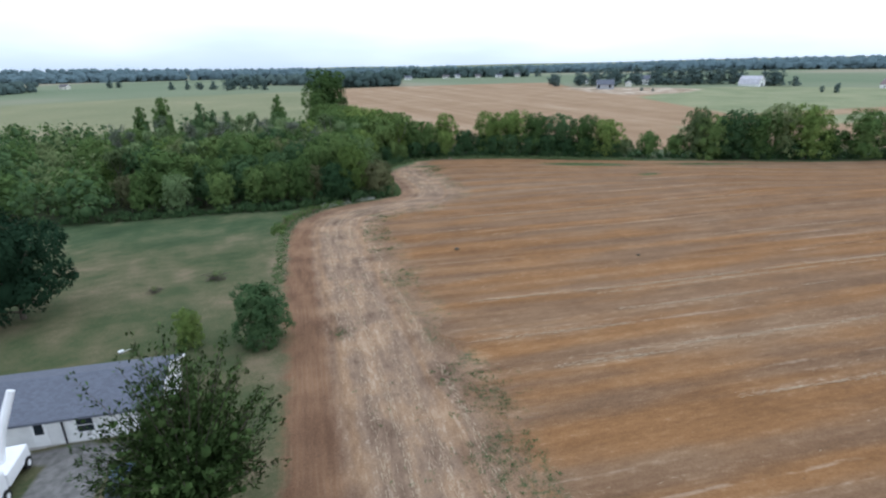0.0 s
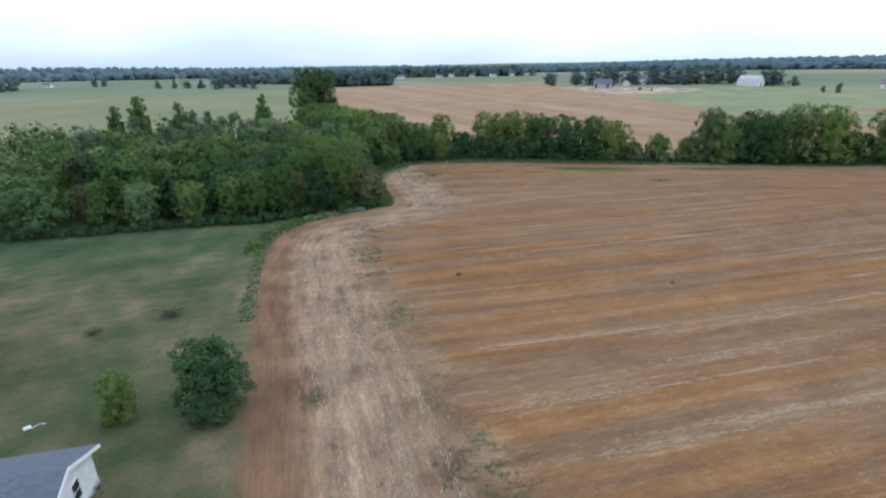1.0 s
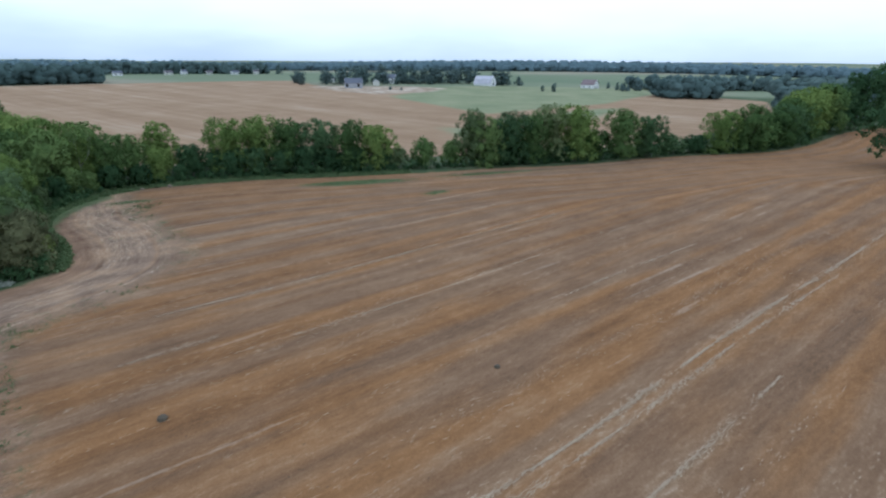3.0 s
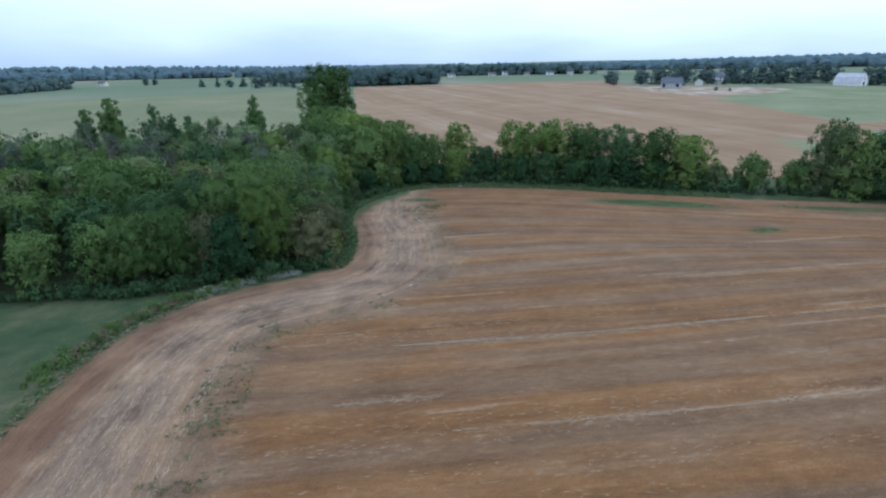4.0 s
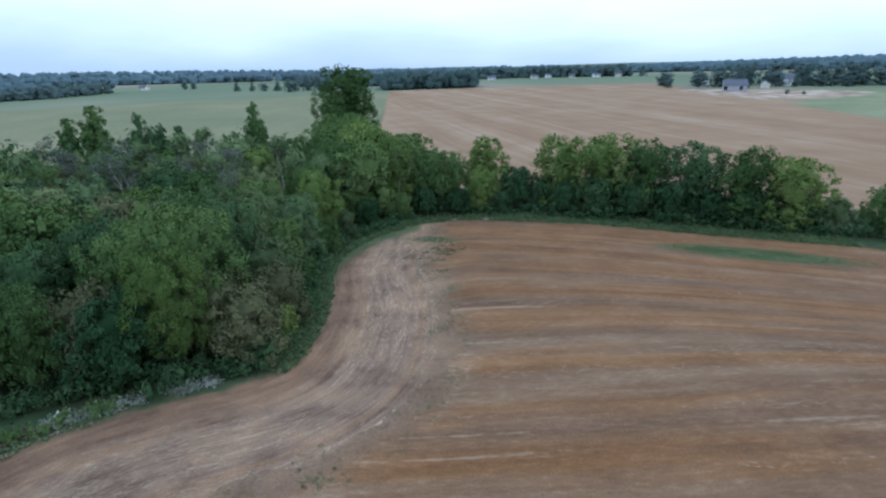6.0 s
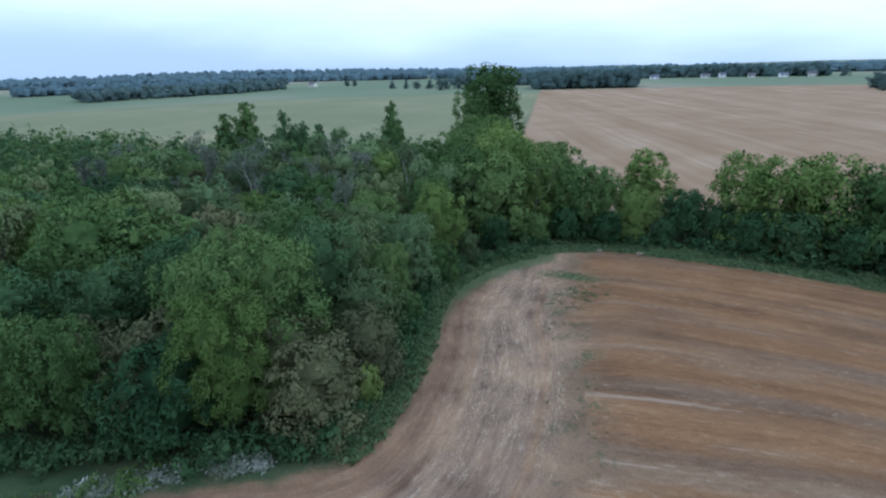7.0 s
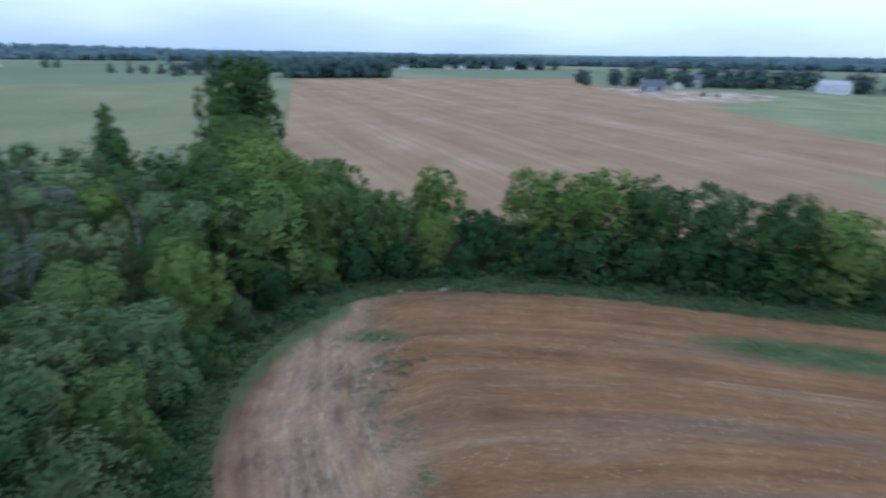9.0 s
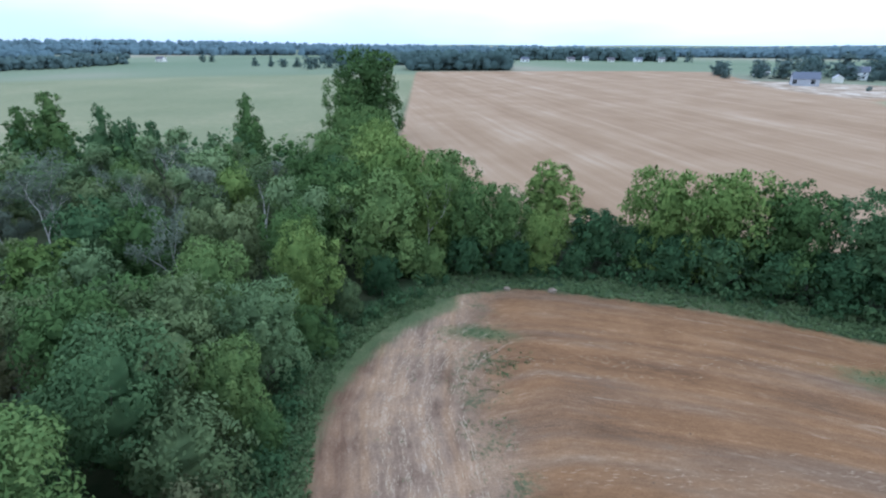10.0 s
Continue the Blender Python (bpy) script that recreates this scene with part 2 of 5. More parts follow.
    # the combine's passes leave broad strips, ochre where the straw stands and grey-brown where the ground shows
    strip = n.noise(n.vmul(rows, (0.030, 1.0, 0.0)), 0.19, 2.0, 0.55)
    hue = n.step(total((strip, 0.62), (n.noise(n.vmul(rows, (0.25, 1.0, 0.0)), 0.22, 4.0), 0.38)), 0.42, 0.58)
    # less stubble and more bare soil towards the hedgerow
    thin = n.math("MULTIPLY", n.step(n.math("MULTIPLY_ADD", wide, 3.0, sep_v), 96.0, 142.0), 0.26)
    main = n.mix(n.math("ADD", n.math("MULTIPLY_ADD", hue, 0.64, 0.04), thin), brown, grey)
    # worn dark smears and thin pale lines of straw in the rows
    smear = n.step(total((n.noise(n.vmul(rows, (0.09, 1.0, 0.0)), 0.42, 3.0), 0.7), (fleck, 0.3)), 0.60, 0.68)
    main = n.mix(n.math("MULTIPLY", smear, 0.45), main, (0.098, 0.066, 0.044))
    line = n.step(total((n.noise(n.vmul(rows, (0.022, 1.0, 0.0)), 0.95, 2.0, 0.5), 0.62), (n.noise(n.vmul(rows, (0.20, 1.0, 0.0)), 0.8, 4.0), 0.24), (fleck, 0.14)), 0.605, 0.665)
    main = n.mix(n.math("MULTIPLY", line, 0.40), main, (0.450, 0.350, 0.250))
    # headland: trampled, greyer, littered with chaff
    htone = total((streak, 0.26), (fleck, 0.14), (blot, 0.40), (speck, 0.20))
    hcol = n.ramp(htone, (0.41, (0.130, 0.085, 0.056)), (0.47, (0.223, 0.150, 0.100)), (0.525, (0.304, 0.217, 0.146)), (0.60, (0.478, 0.371, 0.275)))
    warm = n.ramp(htone, (0.41, (0.132, 0.074, 0.039)), (0.50, (0.245, 0.140, 0.070)), (0.59, (0.372, 0.245, 0.145)))
    hcol = n.mix(n.math("MULTIPLY", n.step(total((streak, 0.35), (blot, 0.65)), 0.46, 0.60), 0.75), hcol, warm)
    main = n.mix(head, main, hcol)
    chaff = n.step(total((fleck, 0.55), (streak, 0.25), (speck, 0.30)), 0.595, 0.68)
    main = n.mix(n.math("MULTIPLY", chaff, n.math("ADD", n.math("MULTIPLY_ADD", head, 0.40, 0.08), n.math("MULTIPLY", swath, 0.75))), main, (0.510, 0.415, 0.310))
    # two warmer strips that the wheels left, and the bare dirt track along the border with its drilled rows
    for at, half in ((4.9, 0.9), (12.2, 0.8)):
        off = n.math("ABSOLUTE", n.math("SUBTRACT", n.math("MULTIPLY_ADD", wob, 0.35, d), at))
        main = n.mix(n.math("MULTIPLY", n.math("SUBTRACT", 1.0, n.step(off, 0.0, half)), n.math("MULTIPLY", streak, 0.9)), main, warm)
    drill = n.math("SINE", n.math("MULTIPLY", n.math("MULTIPLY_ADD", wob, 0.05, d), 15.0))
    dirt = n.ramp(total((streak, 0.40), (speck, 0.34), (blot, 0.26)), (0.40, (0.120, 0.064, 0.036)), (0.60, (0.232, 0.130, 0.070)))
    dirt = n.mix(n.math("MULTIPLY", n.math("MULTIPLY", n.step(drill, 0.2, 0.9), n.step(blot, 0.42, 0.62)), 0.30), dirt, (0.245, 0.155, 0.100))
    bare = n.math("SUBTRACT", 1.0, n.math("MULTIPLY", n.step(sep_v, 90.0, 112.0), 0.35))
    main = n.mix(n.math("MULTIPLY", n.math("SUBTRACT", 1.0, n.step(n.math("MULTIPLY_ADD", wob, 0.5, d), 3.0, 5.2)), n.math("MULTIPLY", bare, 0.9)), main, dirt)
    dots = n.step(n.noise(plan, 1.7, 2.0), 0.70, 0.76)
    main = n.mix(n.math("MULTIPLY", dots, 0.6), main, (0.075, 0.060, 0.040))
    # green regrowth
    regrow = n.step(n.math("ADD", n.math("MULTIPLY", n.noise(plan, 0.3, 4.0), 0.45), n.math("MULTIPLY", n.noise(plan, 2.2, 5.0, 0.75), 0.65)), 0.57, 0.66)
    weedline = n.math("MULTIPLY", n.step(back, 12.5, 15.0), n.math("SUBTRACT", 1.0, n.step(back, 16.5, 19.0)))
    main = n.mix(n.math("MULTIPLY", n.math("MULTIPLY", regrow, weedline), 0.85), main, (0.088, 0.104, 0.050))
    main = n.mix(n.math("MULTIPLY", n.step(n.math("ADD", n.math("ADD", n.attr("z_green"), n.math("MULTIPLY", wob, 1.0)), n.math("MULTIPLY", n.math("SUBTRACT", speck, 0.5), 5.0)), -0.5, 1.6), 0.88), main, n.ramp(n.math("MULTIPLY_ADD", speck, 0.4, n.math("MULTIPLY", mid, 0.6)), (0.38, (0.040, 0.070, 0.026)), (0.52, (0.070, 0.108, 0.042)), (0.64, (0.135, 0.140, 0.072))))
    far_rows = n.vmul(n.attr("far_rows", True), (1.0, 0.045, 0.0))
    f = n.math("ADD", n.math("MULTIPLY", n.noise(far_rows, 0.055, 5.0, 0.65), 0.45), n.math("ADD", n.math("MULTIPLY", n.noise(far_rows, 0.3, 3.0), 0.25), n.math("MULTIPLY", n.noise(plan, 0.05, 5.0), 0.30)))
    farcol = n.ramp(f, (0.36, (0.222, 0.140, 0.077)), (0.49, (0.282, 0.187, 0.109)), (0.56, (0.318, 0.219, 0.134)), (0.66, (0.390, 0.291, 0.195)))
    col = n.mix(zone("z_far", 1.5), col, farcol)
    col = n.mix(zone("z_crop", 5.0, 3.0), col, n.ramp(n.math("ADD", n.math("MULTIPLY", n.noise(plan, 0.03, 4.0), 0.7), n.math("MULTIPLY", mid, 0.3)), (0.38, (0.165, 0.190, 0.098)), (0.62, (0.245, 0.250, 0.140))))
    col = n.mix(zone("z_sand", 6.0, 12.0), col, n.ramp(n.noise(plan, 0.08, 5.0), (0.38, (0.225, 0.165, 0.105)), (0.50, (0.340, 0.262, 0.185)), (0.62, (0.480, 0.400, 0.310))))
    col = n.mix(zone("z_lane", 1.0), col, (0.36, 0.31, 0.24))
    col = n.mix(zone("z_field", 0.9, 2.6), col, main)
    col = n.mix(zone("z_drive", 0.2, 0.4), col, n.ramp(n.noise(plan, 1.4, 5.0), (0.35, (0.13, 0.125, 0.115)), (0.65, (0.22, 0.21, 0.195))))
    height = n.math("ADD", n.math("MULTIPLY", fleck, 0.6), speck)
    return n.surface(col, 0.95, 0.0, n.bump(height, 0.7, 0.16), 0.1)


# ---- the lie of the land, in plan coordinates u (across) and v (ahead), on a field that falls away ahead ----
TILT_M = Matrix.Rotation(radians(TILT), 4, "X")


def soft_ramp(v, k):
    return k * np.logaddexp(0, np.asarray(v, float) / k)


def rise(u, v):
    """Height over the near field's plane."""
    u, v = np.asarray(u, float), np.asarray(v, float)
    h = 0.070 * soft_ramp(v - 165, 15) - 0.021 * soft_ramp(v - 600, 40)
    h = h - 0.012 * np.clip(u - 200, 0, 420) * np.clip((v - 180) / 220, 0, 1)
    far = np.clip((np.hypot(u, v) - 700) / 900, 0, 1)
    return h + far * 9.0 * (np.sin(u / 410 + 1.0) * np.cos(v / 530) + 0.3)


def lay(u, v, h):
    """World coordinates (arrays) of plan points h metres over the near field's plane."""
    u, v, h = (np.asarray(a, float) for a in (u, v, h))
    c, s = math.cos(radians(TILT)), math.sin(radians(TILT))
    return np.stack([u + 0 * h, v * c - (h - EYE) * s, v * s + (h - EYE) * c + EYE], -1)


def spot(u, v, up=0.0):
    p = lay(u, v, rise(u, v))
    return Vector((p[0], p[1], p[2] + up))


def to_line(u, v, pts):
    """Distance to a line of points, the arc length there, and the side (positive: right of its way)."""
    best, arc, side, run = np.full(u.shape, 1e9), np.zeros(u.shape), np.ones(u.shape), 0.0
    for (x0, y0), (x1, y1) in zip(pts, pts[1:]):
        dx, dy = x1 - x0, y1 - y0
        ln = math.hypot(dx, dy)
        k = np.clip(((u - x0) * dx + (v - y0) * dy) / ln ** 2, 0, 1)
        dd = np.hypot(u - x0 - k * dx, v - y0 - k * dy)
        near = dd < best
        best, arc = np.where(near, dd, best), np.where(near, run + k * ln, arc)
        side = np.where(near, np.where(dx * (v - y0) - dy * (u - x0) < 0, 1.0, -1.0), side)
        run += ln
    return best, arc, side


def inside(u, v, pts):
    """Signed distance to a closed outline, positive within."""
    d = to_line(u, v, [*pts, pts[0]])[0]
    odd = np.zeros(u.shape, bool)
    for (x0, y0), (x1, y1) in zip(pts, [*pts[1:], pts[0]]):
        if y0 != y1:
            odd ^= ((y0 > v) != (y1 > v)) & (u < (x1 - x0) * (v - y0) / (y1 - y0) + x0)
    return np.where(odd, d, -d)


def blob(u, v, cu, cv, a, b, turn):
    c, s = math.cos(radians(turn)), math.sin(radians(turn))
    x, y = (u - cu) * c + (v - cv) * s, -(u - cu) * s + (v - cv) * c
    return (1 - np.sqrt((x / a) ** 2 + (y / b) ** 2)) * b


def smooth_line(pts, n=6):
    """A rounder line through the points (Catmull-Rom)."""
    out = []
    p = [pts[0], *pts, pts[-1]]
    for a, b, c, d in zip(p, p[1:], p[2:], p[3:]):
        for i in range(n):
            t = i / n
            out.append(tuple(0.5 * (2 * b[k] + (c[k] - a[k]) * t + (2 * a[k] - 5 * b[k] + 4 * c[k] - d[k]) * t * t + (3 * b[k] - a[k] - 3 * c[k] + d[k]) * t ** 3) for k in (0, 1)))
    return [*out, pts[-1]]


LEFT_EDGE = smooth_line([(-3, -80), (-4, 0), (-5.3, 41), (-6.9, 65), (-8, 92), (-7.6, 101), (-5.5, 109), (-1, 115.5), (6, 120), (12.5, 122.8), (15.6, 127.5), (16.2, 141), (14.7, 151), (14.9, 158), (17.0, 165.5), (20.4, 171.0), (25, 175.5)])
# the way the drilling ran along the border, straight on where the border turns
ROW_EDGE = [*[p for p in LEFT_EDGE if p[1] < 157], (15.2, 168), (16.5, 185), (18, 230)]
TOP_EDGE = smooth_line([(25, 175.5), (31, 178), (38, 178.7), (50, 175.5), (65, 170), (92, 156), (116, 145), (139, 132), (171, 121), (194, 106), (220, 101), (266, 105)])
FIELD = [*LEFT_EDGE, *TOP_EDGE[1:], (420, 100), (420, -300), (-3, -300)]
FAR_FIELD = [(14, 205), (11, 300), (9, 372), (3, 545), (2, 592), (85, 597), (263, 596), (236, 500), (308, 424), (262, 285), (330, 292), (480, 322), (470, 210), (330, 150), (200, 140), (120, 172), (60, 205)]
CROP = [(233, 377), (225, 304), (219, 255), (275, 261), (341, 263), (402, 285), (480, 305), (560, 330), (540, 390), (430, 455), (330, 470), (308, 427)]
WOOD = [(-400, 118), (-60, 118.5), (-9, 118.5), (4, 122), (12, 125), (13.5, 141), (12, 158), (14, 170), (22, 182), (40, 184), (54, 181), (97, 160), (101, 168), (62, 203), (22, 206), (14, 240), (-20, 243), (-80, 247), (-400, 280)]
PASTURE = [(8, 205), (8, 590), (0, 700), (-300, 900), (-700, 850), (-700, 240), (-80, 243)]
SAND = [(226, 502), (228, 425), (240, 400), (292, 404), (322, 428), (345, 445), (318, 474), (262, 496)]
LANE = [(250, 512), (330, 480), (420, 452), (560, 395), (700, 340)]


# pale swaths of straw and dark furrows along the rows: place, from, to, half width
SWATHS = [(55.6, 14, 125, 0.45), (54.3, 30, 90, 0.4), (98.4, 22, 90, 0.45), (84.0, 26, 70, 0.35), (88.7, 17, 26, 0.4), (49.4, 30, 60, 0.4), (45.6, 12, 30, 0.7), (40.2, 20, 60, 0.5), (31.0, 30, 70, 0.6), (72.3, 60, 90, 0.4), (39.0, 18, 30, 0.5), (112.0, 60, 90, 0.4), (124.0, 78, 100, 0.5)]
FURROWS = [(91.6, 24, 40, 0.6), (108.0, 33, 58, 0.4), (92.6, 44, 70, 0.4), (75.5, 20, 48, 0.5), (62.0, 16, 40, 0.5), (117.5, 40, 70, 0.4)]


def axis(lo, hi, step, reach):
    """Even steps from lo to hi, then wider and wider ones out to the reach."""
    mid = list(np.arange(lo, hi + step / 2, step))
    out, s, x = [], step, hi
    while x < reach:
        s *= 1.09
        x += s
        out.append(x)
    low, s, x = [], step, lo
    while x > -reach:
        s *= 1.09
        x -= s
        low.append(x)
    return np.array(low[::-1] + mid + out)


def mesh_from(name, verts, quads, mats=()):
    """A mesh from arrays of corners and four-cornered faces."""
    me = bpy.data.meshes.new(name)
    verts, quads = np.asarray(verts, np.float32), np.asarray(quads, np.int32)
    me.vertices.add(len(verts)), me.loops.add(quads.size), me.polygons.add(len(quads))
    me.vertices.foreach_set("co", verts.ravel())
    me.loops.foreach_set("vertex_index", quads.ravel())
    me.polygons.foreach_set("loop_start", np.arange(0, quads.size, 4, dtype=np.int32))
    me.update(calc_edges=True)
    for m in mats:
        me.materials.append(m)
    return me


def build_ground():
    us, vs = axis(-45, 105, 1.0, 4400), axis(22, 186, 1.0, 4400)
    u, v = np.meshgrid(us, vs)
    u, v = u.ravel(), v.ravel()
    d, s, side = to_line(u, v, LEFT_EDGE)
    rd, rs, rside = to_line(u, v, ROW_EDGE)
    far = inside(u, v, FIELD)
    h = rise(u, v) + 0.06 * np.sin(u / 7.0) * np.cos(v / 9.0) - 0.05 * np.clip(1 - np.abs(d * side - 0.2), 0, 1)
    nu = len(us)
    i = (np.arange(len(vs) - 1)[:, None] * nu + np.arange(nu - 1)[None, :]).ravel()
    me = mesh_from("ground", lay(u, v, h), np.stack([i, i + 1, i + nu + 1, i + nu], 1), [ground_material()])
    me.polygons.foreach_set("use_smooth", np.ones(len(me.polygons), bool))
    green = np.max([blob(u, v, 79, 153, 15, 3.6, -27), blob(u, v, 86, 130, 4, 2.0, 0), blob(u, v, 30.5, 167.5, 5, 1.8, -10),
                    blob(u, v, 112, 139.5, 16, 2.2, -27), blob(u, v, 22.5, 175.5, 8.5, 3.0, 35), np.where((v > 128) & (v < 178), 0.9 + 3.0 * np.clip((v - 146) / 18, 0, 1) - np.abs(d * side), -9)], 0)
    top = to_line(u, v, TOP_EDGE)[0]
    w = np.clip((top - 12) / 36, 0, 1)
    w = w * w * (3 - 2 * w)
    across = w * v + (1 - w) * (176 - top)
    swath = np.zeros(u.shape)
    for v0, u0, u1, half in SWATHS:
        swath = np.maximum(swath, np.clip(1.3 - np.abs(v - v0 - 0.25 * np.sin(u / 9)) / half, 0, 1) * np.clip((u - u0) / 5, 0, 1) * np.clip((u1 - u) / 8, 0, 1))
    for v0, u0, u1, half in FURROWS:
        swath = swath - 0.7 * np.clip(1.3 - np.abs(v - v0 - 0.2 * np.sin(u / 7)) / half, 0, 1) * np.clip((u - u0) / 4, 0, 1) * np.clip((u1 - u) / 5, 0, 1)
    for cu, cv, a, b, t in ((11.5, 42, 2.2, 5, -8), (10.5, 55, 1.6, 3, 10), (16, 46, 6, 1.6, 4), (25, 116, 5, 2.5, 30), (32, 124, 4, 2, 70)):
        swath = np.maximum(swath, 0.9 * np.clip(blob(u, v, cu, cv, a, b, t) / (0.7 * b), 0, 1))
    me.attributes.new("swath", "FLOAT", "POINT").data.foreach_set("value", swath.astype(np.float32))
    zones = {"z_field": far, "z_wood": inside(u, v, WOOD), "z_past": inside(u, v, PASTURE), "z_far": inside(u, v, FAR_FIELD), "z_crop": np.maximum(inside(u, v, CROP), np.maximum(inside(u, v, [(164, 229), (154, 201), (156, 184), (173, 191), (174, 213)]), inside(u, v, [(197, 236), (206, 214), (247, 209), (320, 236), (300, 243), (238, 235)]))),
             "z_sand": inside(u, v, SAND), "z_lane": 1.8 - to_line(u, v, LANE)[0], "z_green": green, "z_dist": np.hypot(u, v) - 560,
             "z_drive": np.maximum(inside(u, v, [(-21.5, 20), (-16.5, 20), (-16.5, 35), (-19, 38.2), (-21, 38.2)]), inside(u, v, [(-30, 36.4), (-14, 36.0), (-14, 37.6), (-30, 38.0)]))}
    for key, value in zones.items():
        me.attributes.new(key, "FLOAT", "POINT").data.foreach_set("value", value.astype(np.float32))
    t = radians(14)
    for key, vec in (("plan", (u, v)), ("edge", (rs, rd * rside)), ("rows", (u, across)), ("far_rows", (u * math.cos(t) + v * math.sin(t), -u * math.sin(t) + v * math.cos(t)))):
        me.attributes.new(key, "FLOAT_VECTOR", "POINT").data.foreach_set("vector", np.stack([*vec, 0 * u], 1).astype(np.float32).ravel())
    return tagged(new("ground", me), "harvested stubble field between grass yard, woods and rolling pasture", "ground", kind="structure")


build_ground()


# ---- trees ----
def unit(a):
    return a / np.maximum(np.linalg.norm(a, axis=-1, keepdims=True), 1e-6)


def lobes(rng, shape, height, radius, foot, count=8, inner=(0.25, 0.50, 0.72)):
    """The billows of a crown: centres and half axes, uneven and overlapping."""
    c, r = [], []
    span = height - foot
    spin = rng.uniform(0, 6.28)
    if shape == "plumes":
        # upright plumes of unequal height, side by side
        for i in range(count):
            a = spin + i * 2.4 + rng.normal(0, 0.3)
            off = radius * (0.0 if i == 0 else rng.uniform(0.35, 0.72))
            top = height * (1.0 if i == 0 else rng.uniform(0.52, 0.93))
            w = radius * rng.uniform(0.26, 0.40)
            for k in (0.26, 0.50, 0.76):
                z = foot + (top - foot) * k
                c.append((off * math.cos(a) * (0.75 + 0.35 * k) + rng.normal(0, 0.12 * w), off * math.sin(a) * (0.75 + 0.35 * k) + rng.normal(0, 0.12 * w), z))
                r.append((w * (1.20 - 0.30 * k), w * (1.20 - 0.30 * k), 0.23 * (top - foot)))
        return np.array(c), np.array(r)
    for i in range(count):
        k = 0.10 + 0.82 * (i + rng.uniform(0.2, 0.8)) / count
        a = spin + i * 2.4 + rng.normal(0, 0.35)
        if shape == "round":
            w = math.sqrt(max(0.05, 1 - ((k - 0.50) / 0.66) ** 2))
            out, s, t = 0.60, rng.uniform(0.36, 0.52), rng.uniform(0.75, 1.05)
        elif shape == "cone":
            w, out, s, t = 1.06 - 0.9 * k, 0.62, 0.22 + 0.30 * (1 - k), 1.15
        elif shape == "spread":
            w = 0.62 + 0.5 * math.sin(math.pi * (0.15 + 0.75 * k))
            out, s, t = 0.64, rng.uniform(0.28, 0.40), rng.uniform(0.42, 0.60)
        else:
            w = math.sqrt(max(0.10, 1 - (0.9 * k) ** 2))
            out, s, t = 0.58, rng.uniform(0.36, 0.50), rng.uniform(0.80, 1.05)
        s *= radius
        d = out * radius * w * rng.uniform(0.72, 1.15)
        c.append((d * math.cos(a), d * math.sin(a), min(foot + span * k, height - s * t * 1.05)))
        r.append((s, s, s * t))
    for k in inner:
        w = {"cone": 0.75 - 0.6 * k, "spread": 0.55}.get(shape, 0.58)
        c.append((rng.normal(0, 0.08) * radius, rng.normal(0, 0.08) * radius, foot + span * k))
        r.append((radius * w, radius * w, min(radius * w * 0.8, span * 0.24)))
    return np.array(c), np.array(r)


def depth_in(p, c, r):
    """How far out points lie of the nearest billow: under 1 is inside."""
    return np.min([np.linalg.norm((p - a) / b, axis=1) for a, b in zip(c, r)], 0)


def clumps(rng, c, r, each):
    """Bunches of foliage over the outside of the billows: centres, sizes, the way out."""
    ctr, rad, way = [], [], []
    for a, b in zip(c, r):
        n = max(3, int(each * rng.uniform(0.8, 1.2)))
        i = np.arange(n) + 0.5
        z = 1 - 1.62 * i / n
        t = i * 2.39996 + rng.uniform(0, 6.28) + rng.normal(0, 0.25, n)
        d = unit(np.stack([np.sqrt(np.maximum(0, 1 - z * z)) * np.cos(t), np.sqrt(np.maximum(0, 1 - z * z)) * np.sin(t), z], 1) + rng.normal(0, 0.14, (n, 3)))
        ctr.append(a + d * b * rng.uniform(0.70, 0.95, (n, 1)))
        rad.append((b[0] * b[1] * b[2]) ** (1 / 3) * rng.uniform(0.6, 1.3, n) * 1.45 / math.sqrt(each))
        way.append(unit(d / b))
    ctr, rad, way = np.concatenate(ctr), np.concatenate(rad), np.concatenate(way)
    keep = depth_in(ctr, c, r) > 0.62
    return ctr[keep], rad[keep], way[keep]


def leaf_cloud(rng, ctr, rad, way, count, size, droop=0.35, lift=0.15, middle=None):
    """Folded leaf sprays over the bunches: corners, faces and the way each spray takes the light."""
    if middle is None:
        middle = ctr.mean(0)
    pick = rng.choice(len(ctr), count, p=rad ** 2 / np.sum(rad ** 2))
    w = unit(unit(rng.normal(size=(count, 3))) + way[pick] * 0.75 + np.array([0, 0, 0.18]))
    p = ctr[pick] + w * (rad[pick] * (0.45 + 0.85 * rng.random(count)))[:, None] * np.array([1, 1, 0.95])
    n = unit(w + unit(rng.normal(size=(count, 3))) * 0.45 + np.array([0, 0, 0.35]))
    a = unit(np.cross(n, rng.normal(size=(count, 3))) + np.array([0, 0, -droop]))
    b = unit(np.cross(n, a))
    s = size * (0.55 + 0.95 * rng.random(count) ** 1.5)[:, None]
    fold = n * s * 0.2
    quad = np.stack([p - a * s * 0.8, p - b * s * 0.42 + fold, p + a * s * 0.8, p + b * s * 0.40 + fold * 0.4], 1)
    face = unit(n * 0.60 + w * 0.35 + way[pick] * 0.40 + unit(p - middle) * 0.35 + np.array([0, 0, lift]))
    return quad.reshape(-1, 3), np.arange(count * 4).reshape(-1, 4), np.repeat(face, 4, 0)


